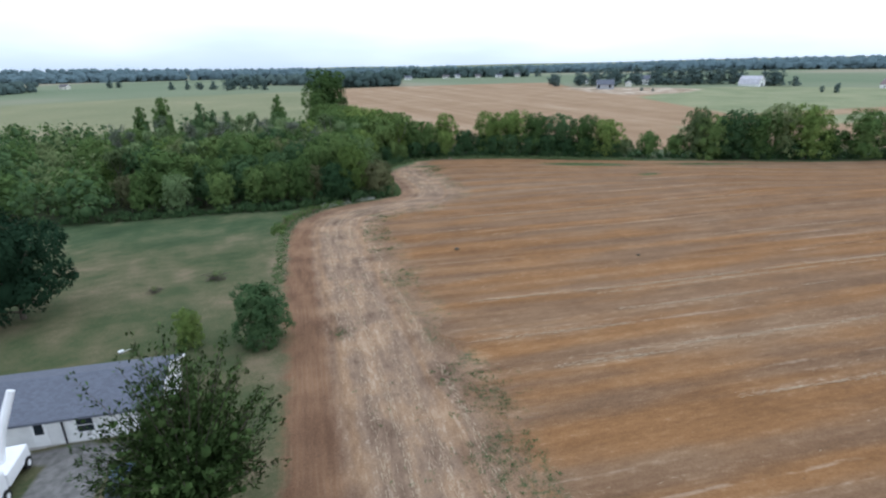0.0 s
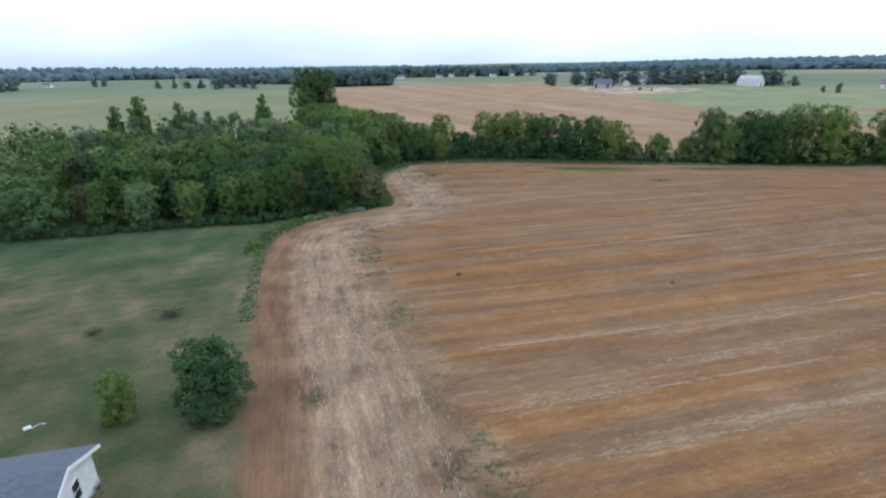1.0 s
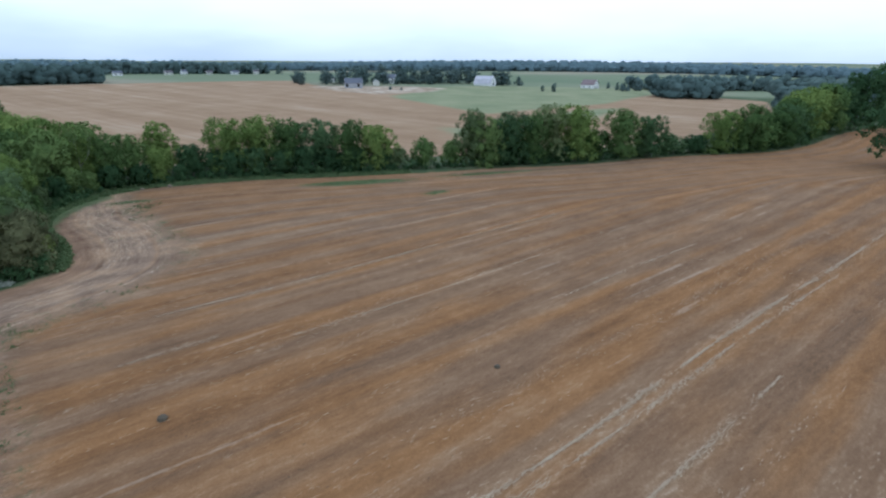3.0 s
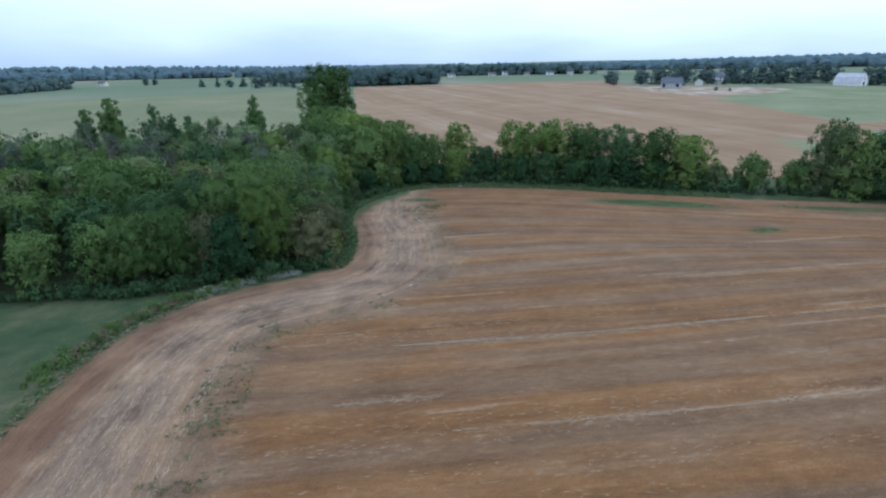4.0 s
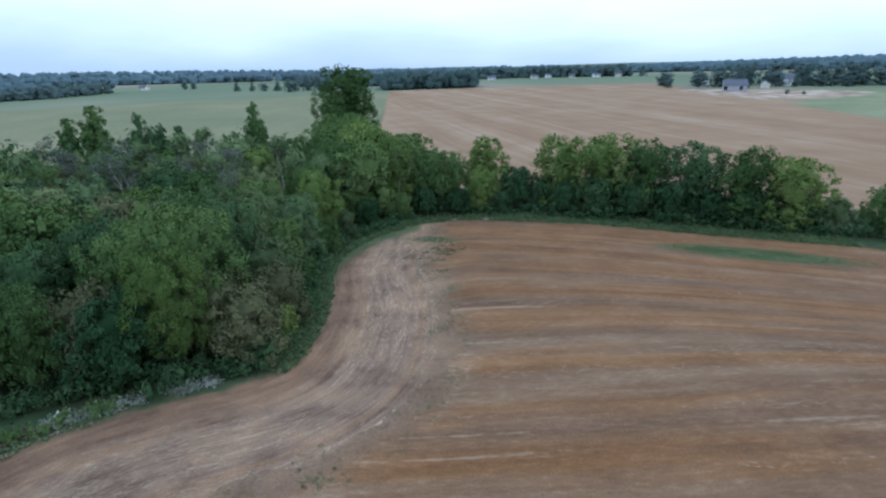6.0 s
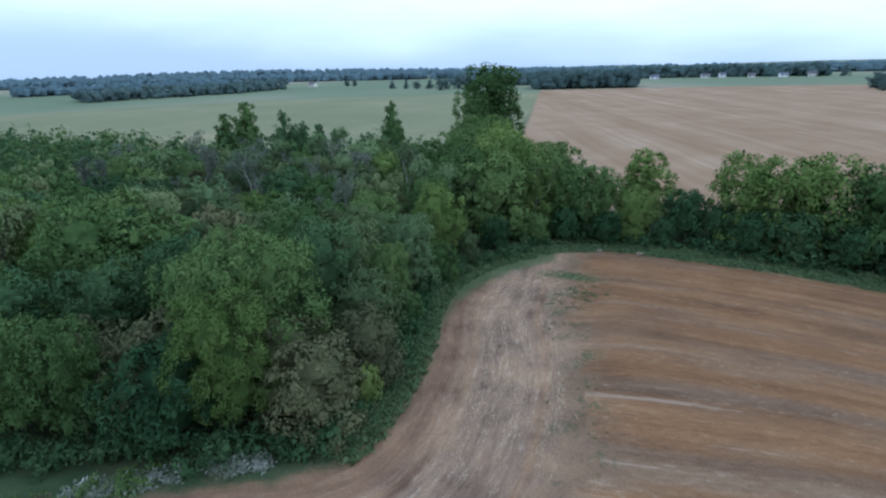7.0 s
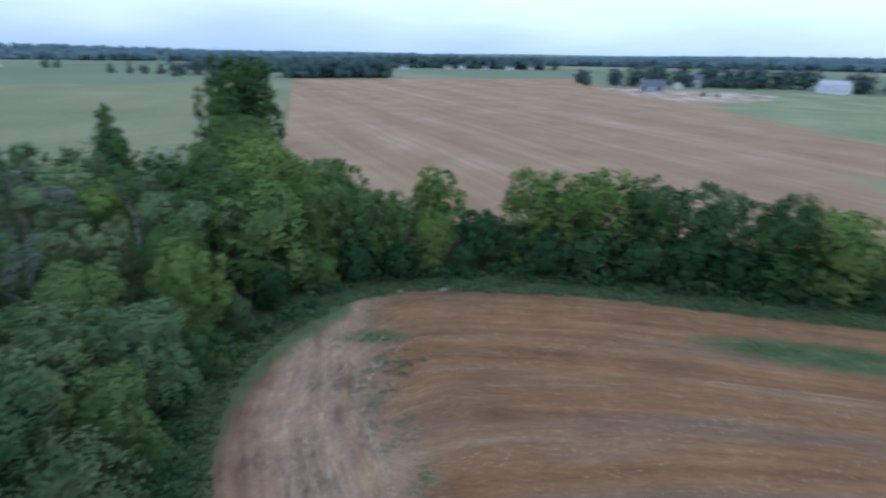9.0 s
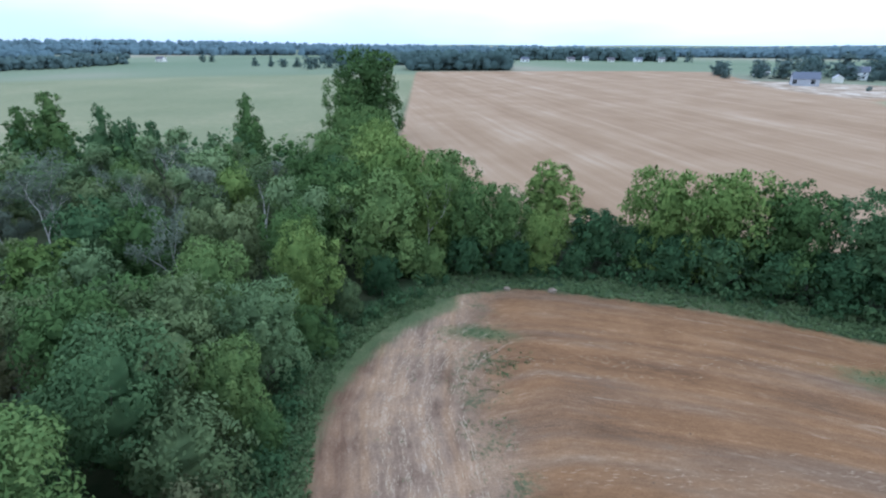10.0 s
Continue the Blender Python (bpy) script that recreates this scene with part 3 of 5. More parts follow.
def cores(rng, ctr, rad, way=None, fill=0.8, lift=0.35, sides=6, middle=None):
    """Lumpy inner masses of the bunches, which close the gaps between the sprays."""
    if middle is None:
        middle = ctr.mean(0)
    rad = np.asarray(rad, float)
    if rad.ndim == 1:
        rad = np.stack([rad, rad, rad * 0.9], 1)
    t = np.linspace(0, 2 * math.pi, sides + 1)[:-1]
    rings = [(-0.95, 0.25), (-0.5, 0.84), (0.12, 1.0), (0.66, 0.74), (0.98, 0.08)]
    ball = np.array([(w * math.cos(a + 0.5 * i), w * math.sin(a + 0.5 * i), z) for i, (z, w) in enumerate(rings) for a in t])
    quads = np.array([(i * sides + k, i * sides + (k + 1) % sides, (i + 1) * sides + (k + 1) % sides, (i + 1) * sides + k) for i in range(4) for k in range(sides)])
    n, m = len(ctr), len(ball)
    verts = ctr[:, None] + ball[None] * rad[:, None] * fill * rng.uniform(0.84, 1.12, (n, m, 1))
    face = ball[None] * 0.5 + unit(verts - middle) * 0.4 + np.array([0, 0, lift])
    if way is not None:
        face = face + way[:, None] * 0.45
    return verts.reshape(-1, 3), (quads[None] + (np.arange(n) * m)[:, None, None]).reshape(-1, 4), unit(face).reshape(-1, 3)


def foliage(name, verts, quads, facing, mats):
    """A mesh of sprays that take the light as the clump that they grow on."""
    me = mesh_from(name, verts, quads, mats)
    me.polygons.foreach_set("use_smooth", np.ones(len(me.polygons), bool))
    me.normals_split_custom_set_from_vertices(facing.astype(np.float32))
    return me


def tube(points, radii, sides=6):
    """A tapered, bending branch: corners and faces."""
    points, verts = np.asarray(points, float), []
    for i, (p, r) in enumerate(zip(points, radii)):
        d = unit(points[min(i + 1, len(points) - 1)] - points[max(i - 1, 0)])
        a = unit(np.cross(d, [0.31, 0.95, 0.05]))
        b = np.cross(d, a)
        for k in range(sides):
            t = 2 * math.pi * k / sides
            verts.append(p + r * (a * math.cos(t) + b * math.sin(t)))
    quads = [(i * sides + k, i * sides + (k + 1) % sides, (i + 1) * sides + (k + 1) % sides, (i + 1) * sides + k) for i in range(len(points) - 1) for k in range(sides)]
    return np.array(verts), np.array(quads)


def merge(pieces):
    base = np.cumsum([0] + [len(p[0]) for p in pieces])
    joined = [np.concatenate([p[0] for p in pieces]), np.concatenate([p[1] + b for p, b in zip(pieces, base)])]
    if len(pieces[0]) > 2:
        joined.append(np.concatenate([p[2] for p in pieces]))
    return joined


def branches(rng, height, foot, targets, thick, lean=0.3, sides=6):
    """A trunk that bends a little and limbs that reach to the foliage."""
    top = height * 0.74
    trunk = [(rng.normal(0, lean) * (i / 6), rng.normal(0, lean) * (i / 6), top * i / 6 - (0.5 if i == 0 else 0)) for i in range(7)]
    pieces = [tube(trunk, [thick * (1.35 if i == 0 else 1 - 0.13 * i) for i in range(7)], sides)]
    for c in targets:
        z0 = min(max(foot * 0.8, c[2] * (0.35 + 0.3 * rng.random())), top)
        i = min(int(z0 / top * 6), 5)
        p0 = np.array(trunk[i]) + (np.array(trunk[i + 1]) - np.array(trunk[i])) * (z0 / top * 6 - i)
        mid = p0 * 0.45 + np.asarray(c) * 0.55 + np.array([0, 0, -0.25]) + rng.normal(0, 0.25, 3)
        pieces.append(tube([p0, mid, c], [thick * 0.45, thick * 0.26, thick * 0.08], 5))
    return merge(pieces)


def forks(rng, base, way, length, thick, level, out, tips, spread=1.0):
    """Limbs that fork again and again, each thinner; the ends are kept in tips."""
    p, pts = np.array(base, float), [np.array(base, float)]
    for _ in range(3):
        way = unit(way + rng.normal(0, 0.10, 3) + np.array([0, 0, 0.05]))
        p = p + way * length / 3
        pts.append(p)
    out.append(tube(pts, [thick, thick * 0.88, thick * 0.76, thick * 0.62], 6 if level > 2 else 4))
    if level == 0:
        tips.append(p)
        return
    for j in range(2 if level > 1 else 3):
        side = unit(np.cross(way, rng.normal(size=3)))
        forks(rng, pts[-1] if j < 2 else pts[-2], unit(way + side * spread * rng.uniform(0.30, 0.62)), length * rng.uniform(0.55, 0.75), thick * 0.58, level - 1, out, tips, spread)
    if level < 4:
        tips.extend((pts[-1], pts[-2]))


PROTO = {}


def proto(key, seed, shape, height, radius, foot, count, each, leaves, leaf, thick=0.2, bark=None, droop=0.35):
    """One kind of tree in full leaf: count billows of each bunches."""
    rng = np.random.default_rng(seed)
    c, r = lobes(rng, shape, height, radius, foot, count)
    trunk = branches(rng, height, foot, c, thick)
    ctr, rad, way = clumps(rng, c, r, each)
    inner = len(c) if shape == "plumes" else 3
    mid = np.array([0, 0, foot + (height - foot) * 0.35])
    crown = merge([leaf_cloud(rng, ctr, rad, way, leaves, leaf, droop, middle=mid), cores(rng, c[-inner:], r[-inner:], None, 0.70, sides=7, middle=mid)])
    PROTO[key] = (mesh_from(key + "_trunk", *trunk, [bark or BARK]), foliage(key + "_crown", *crown, [LEAF["mid"]]), height, radius)


def forked(key, seed, height, stem, thick, leaves, leaf, bunch, bark, level=3, spread=1.0):
    """A thin tree whose pale stems show through a loose crown of leaves at the twigs' ends."""
    rng = np.random.default_rng(seed)
    out, tips = [], []
    forks(rng, (0, 0, -0.4), np.array([rng.normal(0, 0.08), rng.normal(0, 0.08), 1.0]), stem, thick, level, out, tips, spread)
    k = height / max(t[2] for t in tips)
    tips = np.array(tips) * k
    wood = merge(out)
    tips = tips + rng.normal(0, 0.15, tips.shape)
    rad = bunch * rng.uniform(0.6, 1.3, len(tips))
    mid = np.array([0, 0, height * 0.6])
    way = unit(tips - mid)
    PROTO[key] = (mesh_from(key + "_trunk", wood[0] * k, wood[1], [bark]), foliage(key + "_crown", *leaf_cloud(rng, tips, rad, way, leaves, leaf, 0.4, middle=mid), [LEAF["mid"]]), height, float(np.abs(tips[:, :2]).max()))


def feathered(key, seed, height, radius, rays, leaves, leaf, thick):
    """A young broad tree of straight rising branches, leafy along their length and pointed at the ends."""
    rng = np.random.default_rng(seed)
    wood = [tube([(0, 0, -0.4), (0.1, 0, 1.2), (0, 0.1, height * 0.45)], [thick, thick * 0.8, thick * 0.4], 8)]
    ctr, rad, way = [], [], []
    for i in range(rays):
        a, e = i * 2.39996 + rng.normal(0, 0.2), radians(10 + 76 * rng.random() ** 0.8)
        d = np.array([math.cos(a) * math.cos(e), math.sin(a) * math.cos(e), math.sin(e)])
        ln = (radius * math.cos(e) ** 2 + height * 0.72 * math.sin(e) ** 2) * rng.uniform(0.66, 1.16)
        p0 = np.array([0, 0, height * rng.uniform(0.10, 0.34)])
        pts = [p0 + d * ln * q + np.array([0, 0, 0.10 * ln * q * q]) for q in (0, 0.35, 0.7, 1.0)]
        wood.append(tube(pts, [thick * 0.30, thick * 0.20, thick * 0.11, thick * 0.03], 4))
        for q in np.arange(0.28, 1.06, 0.075):
            ctr.append(p0 + d * ln * q + np.array([0, 0, 0.10 * ln * q * q]) + rng.normal(0, 0.10, 3))
            rad.append(radius * (0.19 - 0.135 * q) * rng.uniform(0.8, 1.25))
            way.append(d)
    ctr, rad, way = np.array(ctr), np.array(rad), np.array(way)
    mid = np.array([0, 0, height * 0.3])
    pick = rng.choice(len(ctr), leaves, p=rad / rad.sum())
    w = unit(rng.normal(size=(leaves, 3)) + np.array([0, 0, 0.25]))
    p = ctr[pick] + w * (rad[pick] * (0.35 + 0.75 * rng.random(leaves)))[:, None]
    ax = unit(way[pick] + rng.normal(0, 0.45, (leaves, 3)) + w * 0.3)
    b = unit(np.cross(ax, rng.normal(size=(leaves, 3)) + np.array([0, 0, 1.2])))
    b = unit(np.cross(np.cross(ax, b), ax) * 0.4 + b)
    n = unit(np.cross(ax, b))
    n = np.where(n[:, 2:] < 0, -n, n)
    s = leaf * (0.6 + 0.8 * rng.random(leaves))[:, None]
    quad = np.stack([p - ax * s, p - b * s * 0.36 + n * s * 0.15, p + ax * s, p + b * s * 0.36 + n * s * 0.05], 1)
    face = unit(n * 0.5 + w * 0.35 + unit(p - mid) * 0.5 + np.array([0, 0, 0.3]))
    near = np.flatnonzero(rad > radius * 0.10)
    crown = merge([(quad.reshape(-1, 3), np.arange(leaves * 4).reshape(-1, 4), np.repeat(face, 4, 0)), cores(rng, ctr[near], rad[near], way[near], 0.42, sides=4, middle=mid)])
    PROTO[key] = (mesh_from(key + "_trunk", *merge(wood), [BARK]), foliage(key + "_crown", *crown, [LEAF["mid"]]), height, radius)


# near trees carry finer leaves than those further back
for i in range(4):
    proto(f"near_{i}", 11 + i, "round", 13, 5.2, 1.4, 10 + i % 2, 14, 14000, 0.23, 0.22)
for i in range(2):
    proto(f"edge_{i}", 15 + i, "round", 13, 5.2, 1.4, 12, 18, 26000, 0.165, 0.22)
for i in range(2):
    proto(f"near_bush_{i}", 21 + i, "dome", 7, 4.2, 0.3, 9, 14, 8000, 0.20, 0.10)
for i in range(5):
    proto(f"wood_{i}", 31 + i, ("round", "round", "cone", "round", "dome")[i], 13, 4.9, 1.2, 9, 11, 4800, 0.35, 0.2)
for i in range(2):
    forked(f"thin_{i}", 41 + i, 15, 5.6, 0.17, 3200, 0.22, 1.15, PALE_BARK)
for i in range(3):
    proto(f"hedge_{i}", 51 + i, "round", 13, 6.0, -0.6, 13, 13, 8500, 0.33, 0.22, None, 0.7)
proto("conical", 57, "cone", 16, 6.2, 1.0, 13, 14, 8500, 0.33, 0.24, None, 0.7)
for i in range(2):
    proto(f"shrub_{i}", 61 + i, "dome", 6, 3.8, 0.2, 8, 10, 3000, 0.30, 0.08)
for i in range(2):
    proto(f"poplar_{i}", 71 + i, "plumes", 18, 4.4, 1.0, 4 + 2 * i, 12, 6500, 0.36, 0.2)
for i in range(2):
    forked(f"loose_{i}", 73 + i, 15, 3.6, 0.2, 4800, 0.33, 1.4, BARK, 4, 1.1)
proto("cottonwood", 75, "round", 26, 8.4, 1.5, 15, 12, 9500, 0.52, 0.4, None, 0.7)
forked("bare", 77, 13, 4.6, 0.15, 1400, 0.20, 0.8, PALE_BARK, 4, 0.85)
proto("pine", 81, "spread", 10, 7.2, 0.8, 14, 16, 12000, 0.27, 0.3)
proto("lone_oak", 83, "spread", 15, 10.5, 2.9, 14, 14, 8000, 0.50, 0.55)
feathered("yard_maple", 85, 9.5, 4.7, 170, 42000, 0.11, 0.2)
proto("yard_bush", 87, "dome", 5.6, 2.6, 0.0, 16, 14, 12000, 0.135, 0.08)
for i in range(3):
    proto(f"far_{i}", 91 + i, ("dome", "round", "cone")[i], 12, 5.0, -1.0, 7, 7, 1100, 0.62, 0.25)


def plant(key, u, v, height, leaf="mid", name="tree", label="", width=1.0, group="", turn=None, category="tree"):
    """One tree: an empty at its foot with trunk and crown."""
    trunk, crown, h, r = PROTO[key]
    root = new(name)
    k = height / h
    root.matrix_world = Matrix.Translation(spot(u, v)) @ Matrix.Rotation(random.uniform(0, 6.28) if turn is None else turn, 4, "Z") @ Matrix.Diagonal((k * width, k * width, k, 1))
    for part_name, me in (("trunk", trunk), ("crown", crown)):
        ob = new(part_name, me)
        ob.parent = root
        if part_name == "crown":
            ob.material_slots[0].link = "OBJECT"
            ob.material_slots[0].material = LEAF[leaf]
    return tagged(root, label or TREE_LABELS.get(leaf, ""), category, group)


TREE_LABELS = {
    "mid": "green broadleaf tree with a dense rounded crown",
    "dark": "dark green broadleaf tree with a heavy crown",
    "bright": "bright yellow-green broadleaf tree in full leaf",
    "olive": "dull olive-green tree with a loose crown",
    "brown": "brownish-green tree with dry foliage",
    "pale": "pale grey-green willow-like tree",
    "grey": "half-dead tree with pale bare branches",
    "far": "dark green tree beside distant farm buildings, tinted with haze",
}

# trees that stand out along the wood's border and inside it
STAND = "trees of the wood"
for key, u, v, h, leaf, w in [
    ("edge_0", 3.0, 133, 15.4, "mid", 1.0), ("edge_1", 5.0, 125.5, 12.4, "bright", 0.72), ("near_2", 10.8, 169, 12.2, "bright", 0.85),
    ("near_3", 9.6, 157.5, 11.0, "pale", 0.95), ("near_2", -20, 139, 15.5, "mid", 1.0), ("near_0", -6.5, 123.0, 10.5, "mid", 0.7),
    ("near_bush_0", 11.0, 128.0, 7.4, "brown", 1.0), ("near_bush_1", 7.0, 130.5, 8.0, "brown", 0.95), ("near_bush_0", 12.3, 135.2, 7.2, "brown", 0.95),
    ("near_bush_1", 10.0, 142.0, 8.5, "olive", 0.9), ("near_bush_0", 1.0, 124.0, 8.5, "dark", 0.95), ("near_bush_1", -4.0, 128.0, 8.0, "brown", 1.0),
    ("near_3", 9.5, 149.5, 9.5, "mid", 0.85), ("near_1", 4.0, 144.0, 13.0, "dark", 0.9), ("near_bush_0", 12.8, 147.5, 4.2, "mid", 0.7),
    ("near_bush_1", 13.8, 131.5, 4.0, "bright", 0.6), ("near_bush_1", -12, 127, 7.5, "brown", 1.1), ("near_0", -11, 121.6, 10, "mid", 0.8),
    ("near_3", -1.0, 150.0, 13.5, "mid", 0.95), ("near_2", -8.5, 140.0, 12.5, "dark", 0.9), ("near_0", 3.5, 155.0, 12.5, "olive", 0.9),
    ("near_1", 2.0, 164.0, 12.0, "mid", 0.95), ("near_2", 8.0, 176.5, 12.5, "mid", 0.85), ("near_bush_1", 12.6, 163, 5.5, "mid", 0.8), ("near_bush_0", 15.0, 170.5, 5.0, "olive", 0.8), ("near_bush_1", 18.5, 177, 5.5, "dark", 0.8), ("near_bush_0", 25, 182, 5.0, "mid", 0.8), ("near_1", -13, 133, 11, "dark", 0.9),
]:
    plant(key, u, v, h, leaf, width=w, group=STAND)
# tall pale trunks and half-dead crowns further in
for key, u, v, h, leaf, w in [
    ("bare", -4.6, 172, 13.5, "grey", 0.95), ("bare", -10.5, 160, 10.5, "olive", 0.9), ("thin_1", 24.5, 186, 13.0, "mid", 0.9), ("thin_0", 17.5, 184.5, 12.5, "mid", 0.9), ("wood_1", -18, 168, 11, "bright", 1.0), ("wood_2", -14, 163, 10, "mid", 0.95), ("bare", -30, 186, 14, "grey", 1.1),
    ("bare", -37, 196, 15, "grey", 1.2), ("thin_0", -46, 190, 14, "grey", 1.0), ("bare", -22, 205, 13, "grey", 1.2), ("thin_1", 1, 186, 14.5, "olive", 1.1),
    ("bare", -52, 205, 15, "grey", 1.2), ("thin_1", -58, 178, 13, "grey", 1.0), ("thin_0", -27, 158, 13, "olive", 0.9), ("bare", -66, 196, 14, "grey", 1.2),
    ("poplar_0", -63, 237, 20.5, "mid", 1.1), ("poplar_1", -48, 231, 19.0, "dark", 0.9), ("poplar_0", -38.5, 233, 14.5, "dark", 0.9), ("poplar_1", -27.5, 237, 11.5, "dark", 0.8),
    ("poplar_1", -18.6, 238, 20.5, "mid", 0.85), ("poplar_0", -72, 239, 17, "mid", 1.0), ("poplar_1", -44, 234, 15.5, "dark", 0.8),
]:
    plant(key, u, v, h, leaf, width=w, group=STAND)
# hedgerow between the two stubble fields
HEDGE = "trees of the hedgerow"
for key, u, v, h, leaf, w in [
    ("hedge_0", 17, 184.5, 14.0, "mid", 0.95), ("hedge_1", 24, 188.5, 13.0, "bright", 0.85), ("hedge_2", 20, 194.5, 15.5, "bright", 0.90), ("hedge_1", 30, 188, 12.5, "mid", 0.90),
    ("hedge_0", 10, 193, 14.0, "mid", 0.95), ("hedge_2", 35.5, 188.5, 11.5, "mid", 0.75), ("conical", 43, 194.5, 14.0, "bright", 1.2), ("hedge_1", 40.5, 185.5, 8.5, "bright", 0.85), ("shrub_0", 49, 188, 8.0, "dark", 0.85),
    ("shrub_1", 53.5, 185.5, 6.5, "dark", 0.80), ("hedge_2", 58.4, 186.3, 14.0, "bright", 0.97), ("hedge_0", 65.4, 184.8, 14.3, "bright", 1.03), ("hedge_1", 72.4, 180.3, 13.6, "mid", 1.03),
    ("hedge_2", 79.9, 175.8, 13.2, "dark", 1.03), ("hedge_0", 86.4, 170.8, 13.0, "mid", 0.97), ("hedge_1", 92.4, 165.8, 12.4, "bright", 1.03), 
    # dark shrubs added before the crowns, their leaf standing in for shade below
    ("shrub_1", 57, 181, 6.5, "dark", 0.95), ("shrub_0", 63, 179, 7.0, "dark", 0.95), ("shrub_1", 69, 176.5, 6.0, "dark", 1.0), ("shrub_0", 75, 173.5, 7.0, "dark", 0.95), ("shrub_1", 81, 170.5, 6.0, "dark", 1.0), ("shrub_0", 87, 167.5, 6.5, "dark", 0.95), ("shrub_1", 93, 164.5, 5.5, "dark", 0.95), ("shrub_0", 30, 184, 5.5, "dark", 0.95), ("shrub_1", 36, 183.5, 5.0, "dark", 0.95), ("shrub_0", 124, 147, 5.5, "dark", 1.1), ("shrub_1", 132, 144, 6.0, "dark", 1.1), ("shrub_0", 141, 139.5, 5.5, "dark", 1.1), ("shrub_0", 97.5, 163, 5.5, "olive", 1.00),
    ("shrub_1", 105, 160, 7.5, "mid", 0.90), ("shrub_0", 112, 156, 7.0, "mid", 0.90), ("hedge_1", 118, 153.5, 15.5, "olive", 0.72), ("hedge_2", 120.4, 148.8, 13.0, "mid", 0.92),
    ("hedge_0", 126.4, 146.8, 14.6, "dark", 0.92), ("hedge_1", 132.4, 143.8, 14.0, "mid", 0.92), ("hedge_0", 140, 143, 16.0, "olive", 0.85), ("hedge_2", 145.4, 137.8, 15.7, "bright", 0.92),
    ("shrub_0", 153, 137, 8.0, "mid", 1.20), ("hedge_0", 158.4, 130.8, 14.0, "mid", 0.92), ("hedge_1", 166.4, 126.8, 12.4, "dark", 0.97), ("shrub_1", 176, 125, 6.0, "dark", 1.30),
    ("shrub_0", 183, 120, 5.5, "dark", 1.30), ("hedge_2", 188.4, 114.8, 12.4, "bright", 1.03), ("hedge_0", 196.4, 110.8, 14.0, "mid", 0.97), ("shrub_1", 206, 111, 9.0, "mid", 1.20),
    ("hedge_1", 212.4, 106.8, 11.9, "mid", 1.08), ("hedge_2", 223, 108, 13.0, "dark", 1.08), ("hedge_0", 233, 110, 14.6, "mid", 1.08), ("hedge_1", 244, 112, 16.2, "bright", 1.08), ("hedge_2", 256, 113, 17.3, "bright", 1.08),
    ("hedge_0", 268, 114, 18.4, "mid", 1.08), ("hedge_1", 280, 112, 18.4, "dark", 1.08), ("cottonwood", 296, 108, 24.0, "dark", 1.00), ("cottonwood", 318, 104, 26.0, "dark", 1.00),
    ("shrub_0", 45, 183.5, 4.0, "dark", 0.90), ("shrub_1", 22, 183.5, 5.5, "mid", 0.80),
    ("cottonwood", 3, 288, 27.5, "mid", 1.12), ("hedge_1", -3, 281, 19.0, "mid", 0.85), ("hedge_0", -2, 262, 12.5, "mid", 0.90), ("hedge_2", 6, 270, 12.0, "mid", 0.90), ("hedge_2", 8, 248, 13.0, "mid", 1.00),
    ("hedge_0", 10, 232, 14.0, "bright", 1.00), ("hedge_1", 14, 217, 14.5, "bright", 1.00), ("hedge_2", 3, 222, 13.5, "mid", 1.00), ("hedge_0", 16, 205, 15.0, "bright", 1.00), ("hedge_1", 27, 203, 14.0, "mid", 0.90),
    ("shrub_0", 0, 244, 9.0, "olive", 0.90),
]:
    plant(key, u, v, h, leaf, width=w, group=HEDGE)
plant("lone_oak", 191, 69, 15.5, "dark", name="oak_tree", label="large dark spreading oak alone in the stubble", width=1.0)

# the wood between, tree by tree where it is passed near
TAKEN = [tuple(o.matrix_world.translation.xy) for o in scene.objects if o.name.startswith("tree")]
rng = random.Random(5)
WOOD_NEAR, WOOD_FAR = [], []
for iv in range(21):
    for iu in range(58):
        u, v = 12 - 7.4 * iu + (3.7 if iv % 2 else 0) + rng.uniform(-1.9, 1.9), 122.5 + 6.5 * iv + rng.uniform(-1.7, 1.7)
        if float(inside(np.array(u), np.array(v), WOOD)) < 2.4:
            continue
        if u < -270:
            continue
        y = lay(u, v, rise(u, v))[1]
        if any((u - a) ** 2 + (y - b) ** 2 < 4.2 ** 2 for a, b in TAKEN):
            continue
        (WOOD_NEAR if u > -48 + max(0, 175 - v) * 0.5 - (0 if v > 205 else 20) and v < 222 else WOOD_FAR).append((u, v))
for u, v in WOOD_NEAR:
    # deeper in, more pale and grey leaf: paler trees, and haze painted with them
    deep = v > 178
    leaf = rng.choices(("mid", "dark", "olive", "bright", "brown", "pale", "grey"), (30, 6 if deep else 24, 26 if deep else 14, 6, 4 if deep else 12, 34 if deep else 5, 26 if deep and u < 2 else 1))[0]
    key = "bare" if leaf == "grey" and rng.random() < 0.5 else f"loose_{rng.randrange(2)}" if leaf in ("grey", "pale", "olive") and rng.random() < 0.6 else f"wood_{rng.randrange(5)}"
    if u > -22 and v < 166:
        key = f"near_{rng.randrange(4)}" if u > -8 and v < 150 else key
    h = rng.uniform(8.0, 14.0) if not deep else rng.uniform(8.0, 13.5)
    if v < 127:
        h = rng.uniform(7.5, 10.5)
    plant(key, u, v, h, leaf, width=rng.uniform(0.82, 1.08), group=STAND)


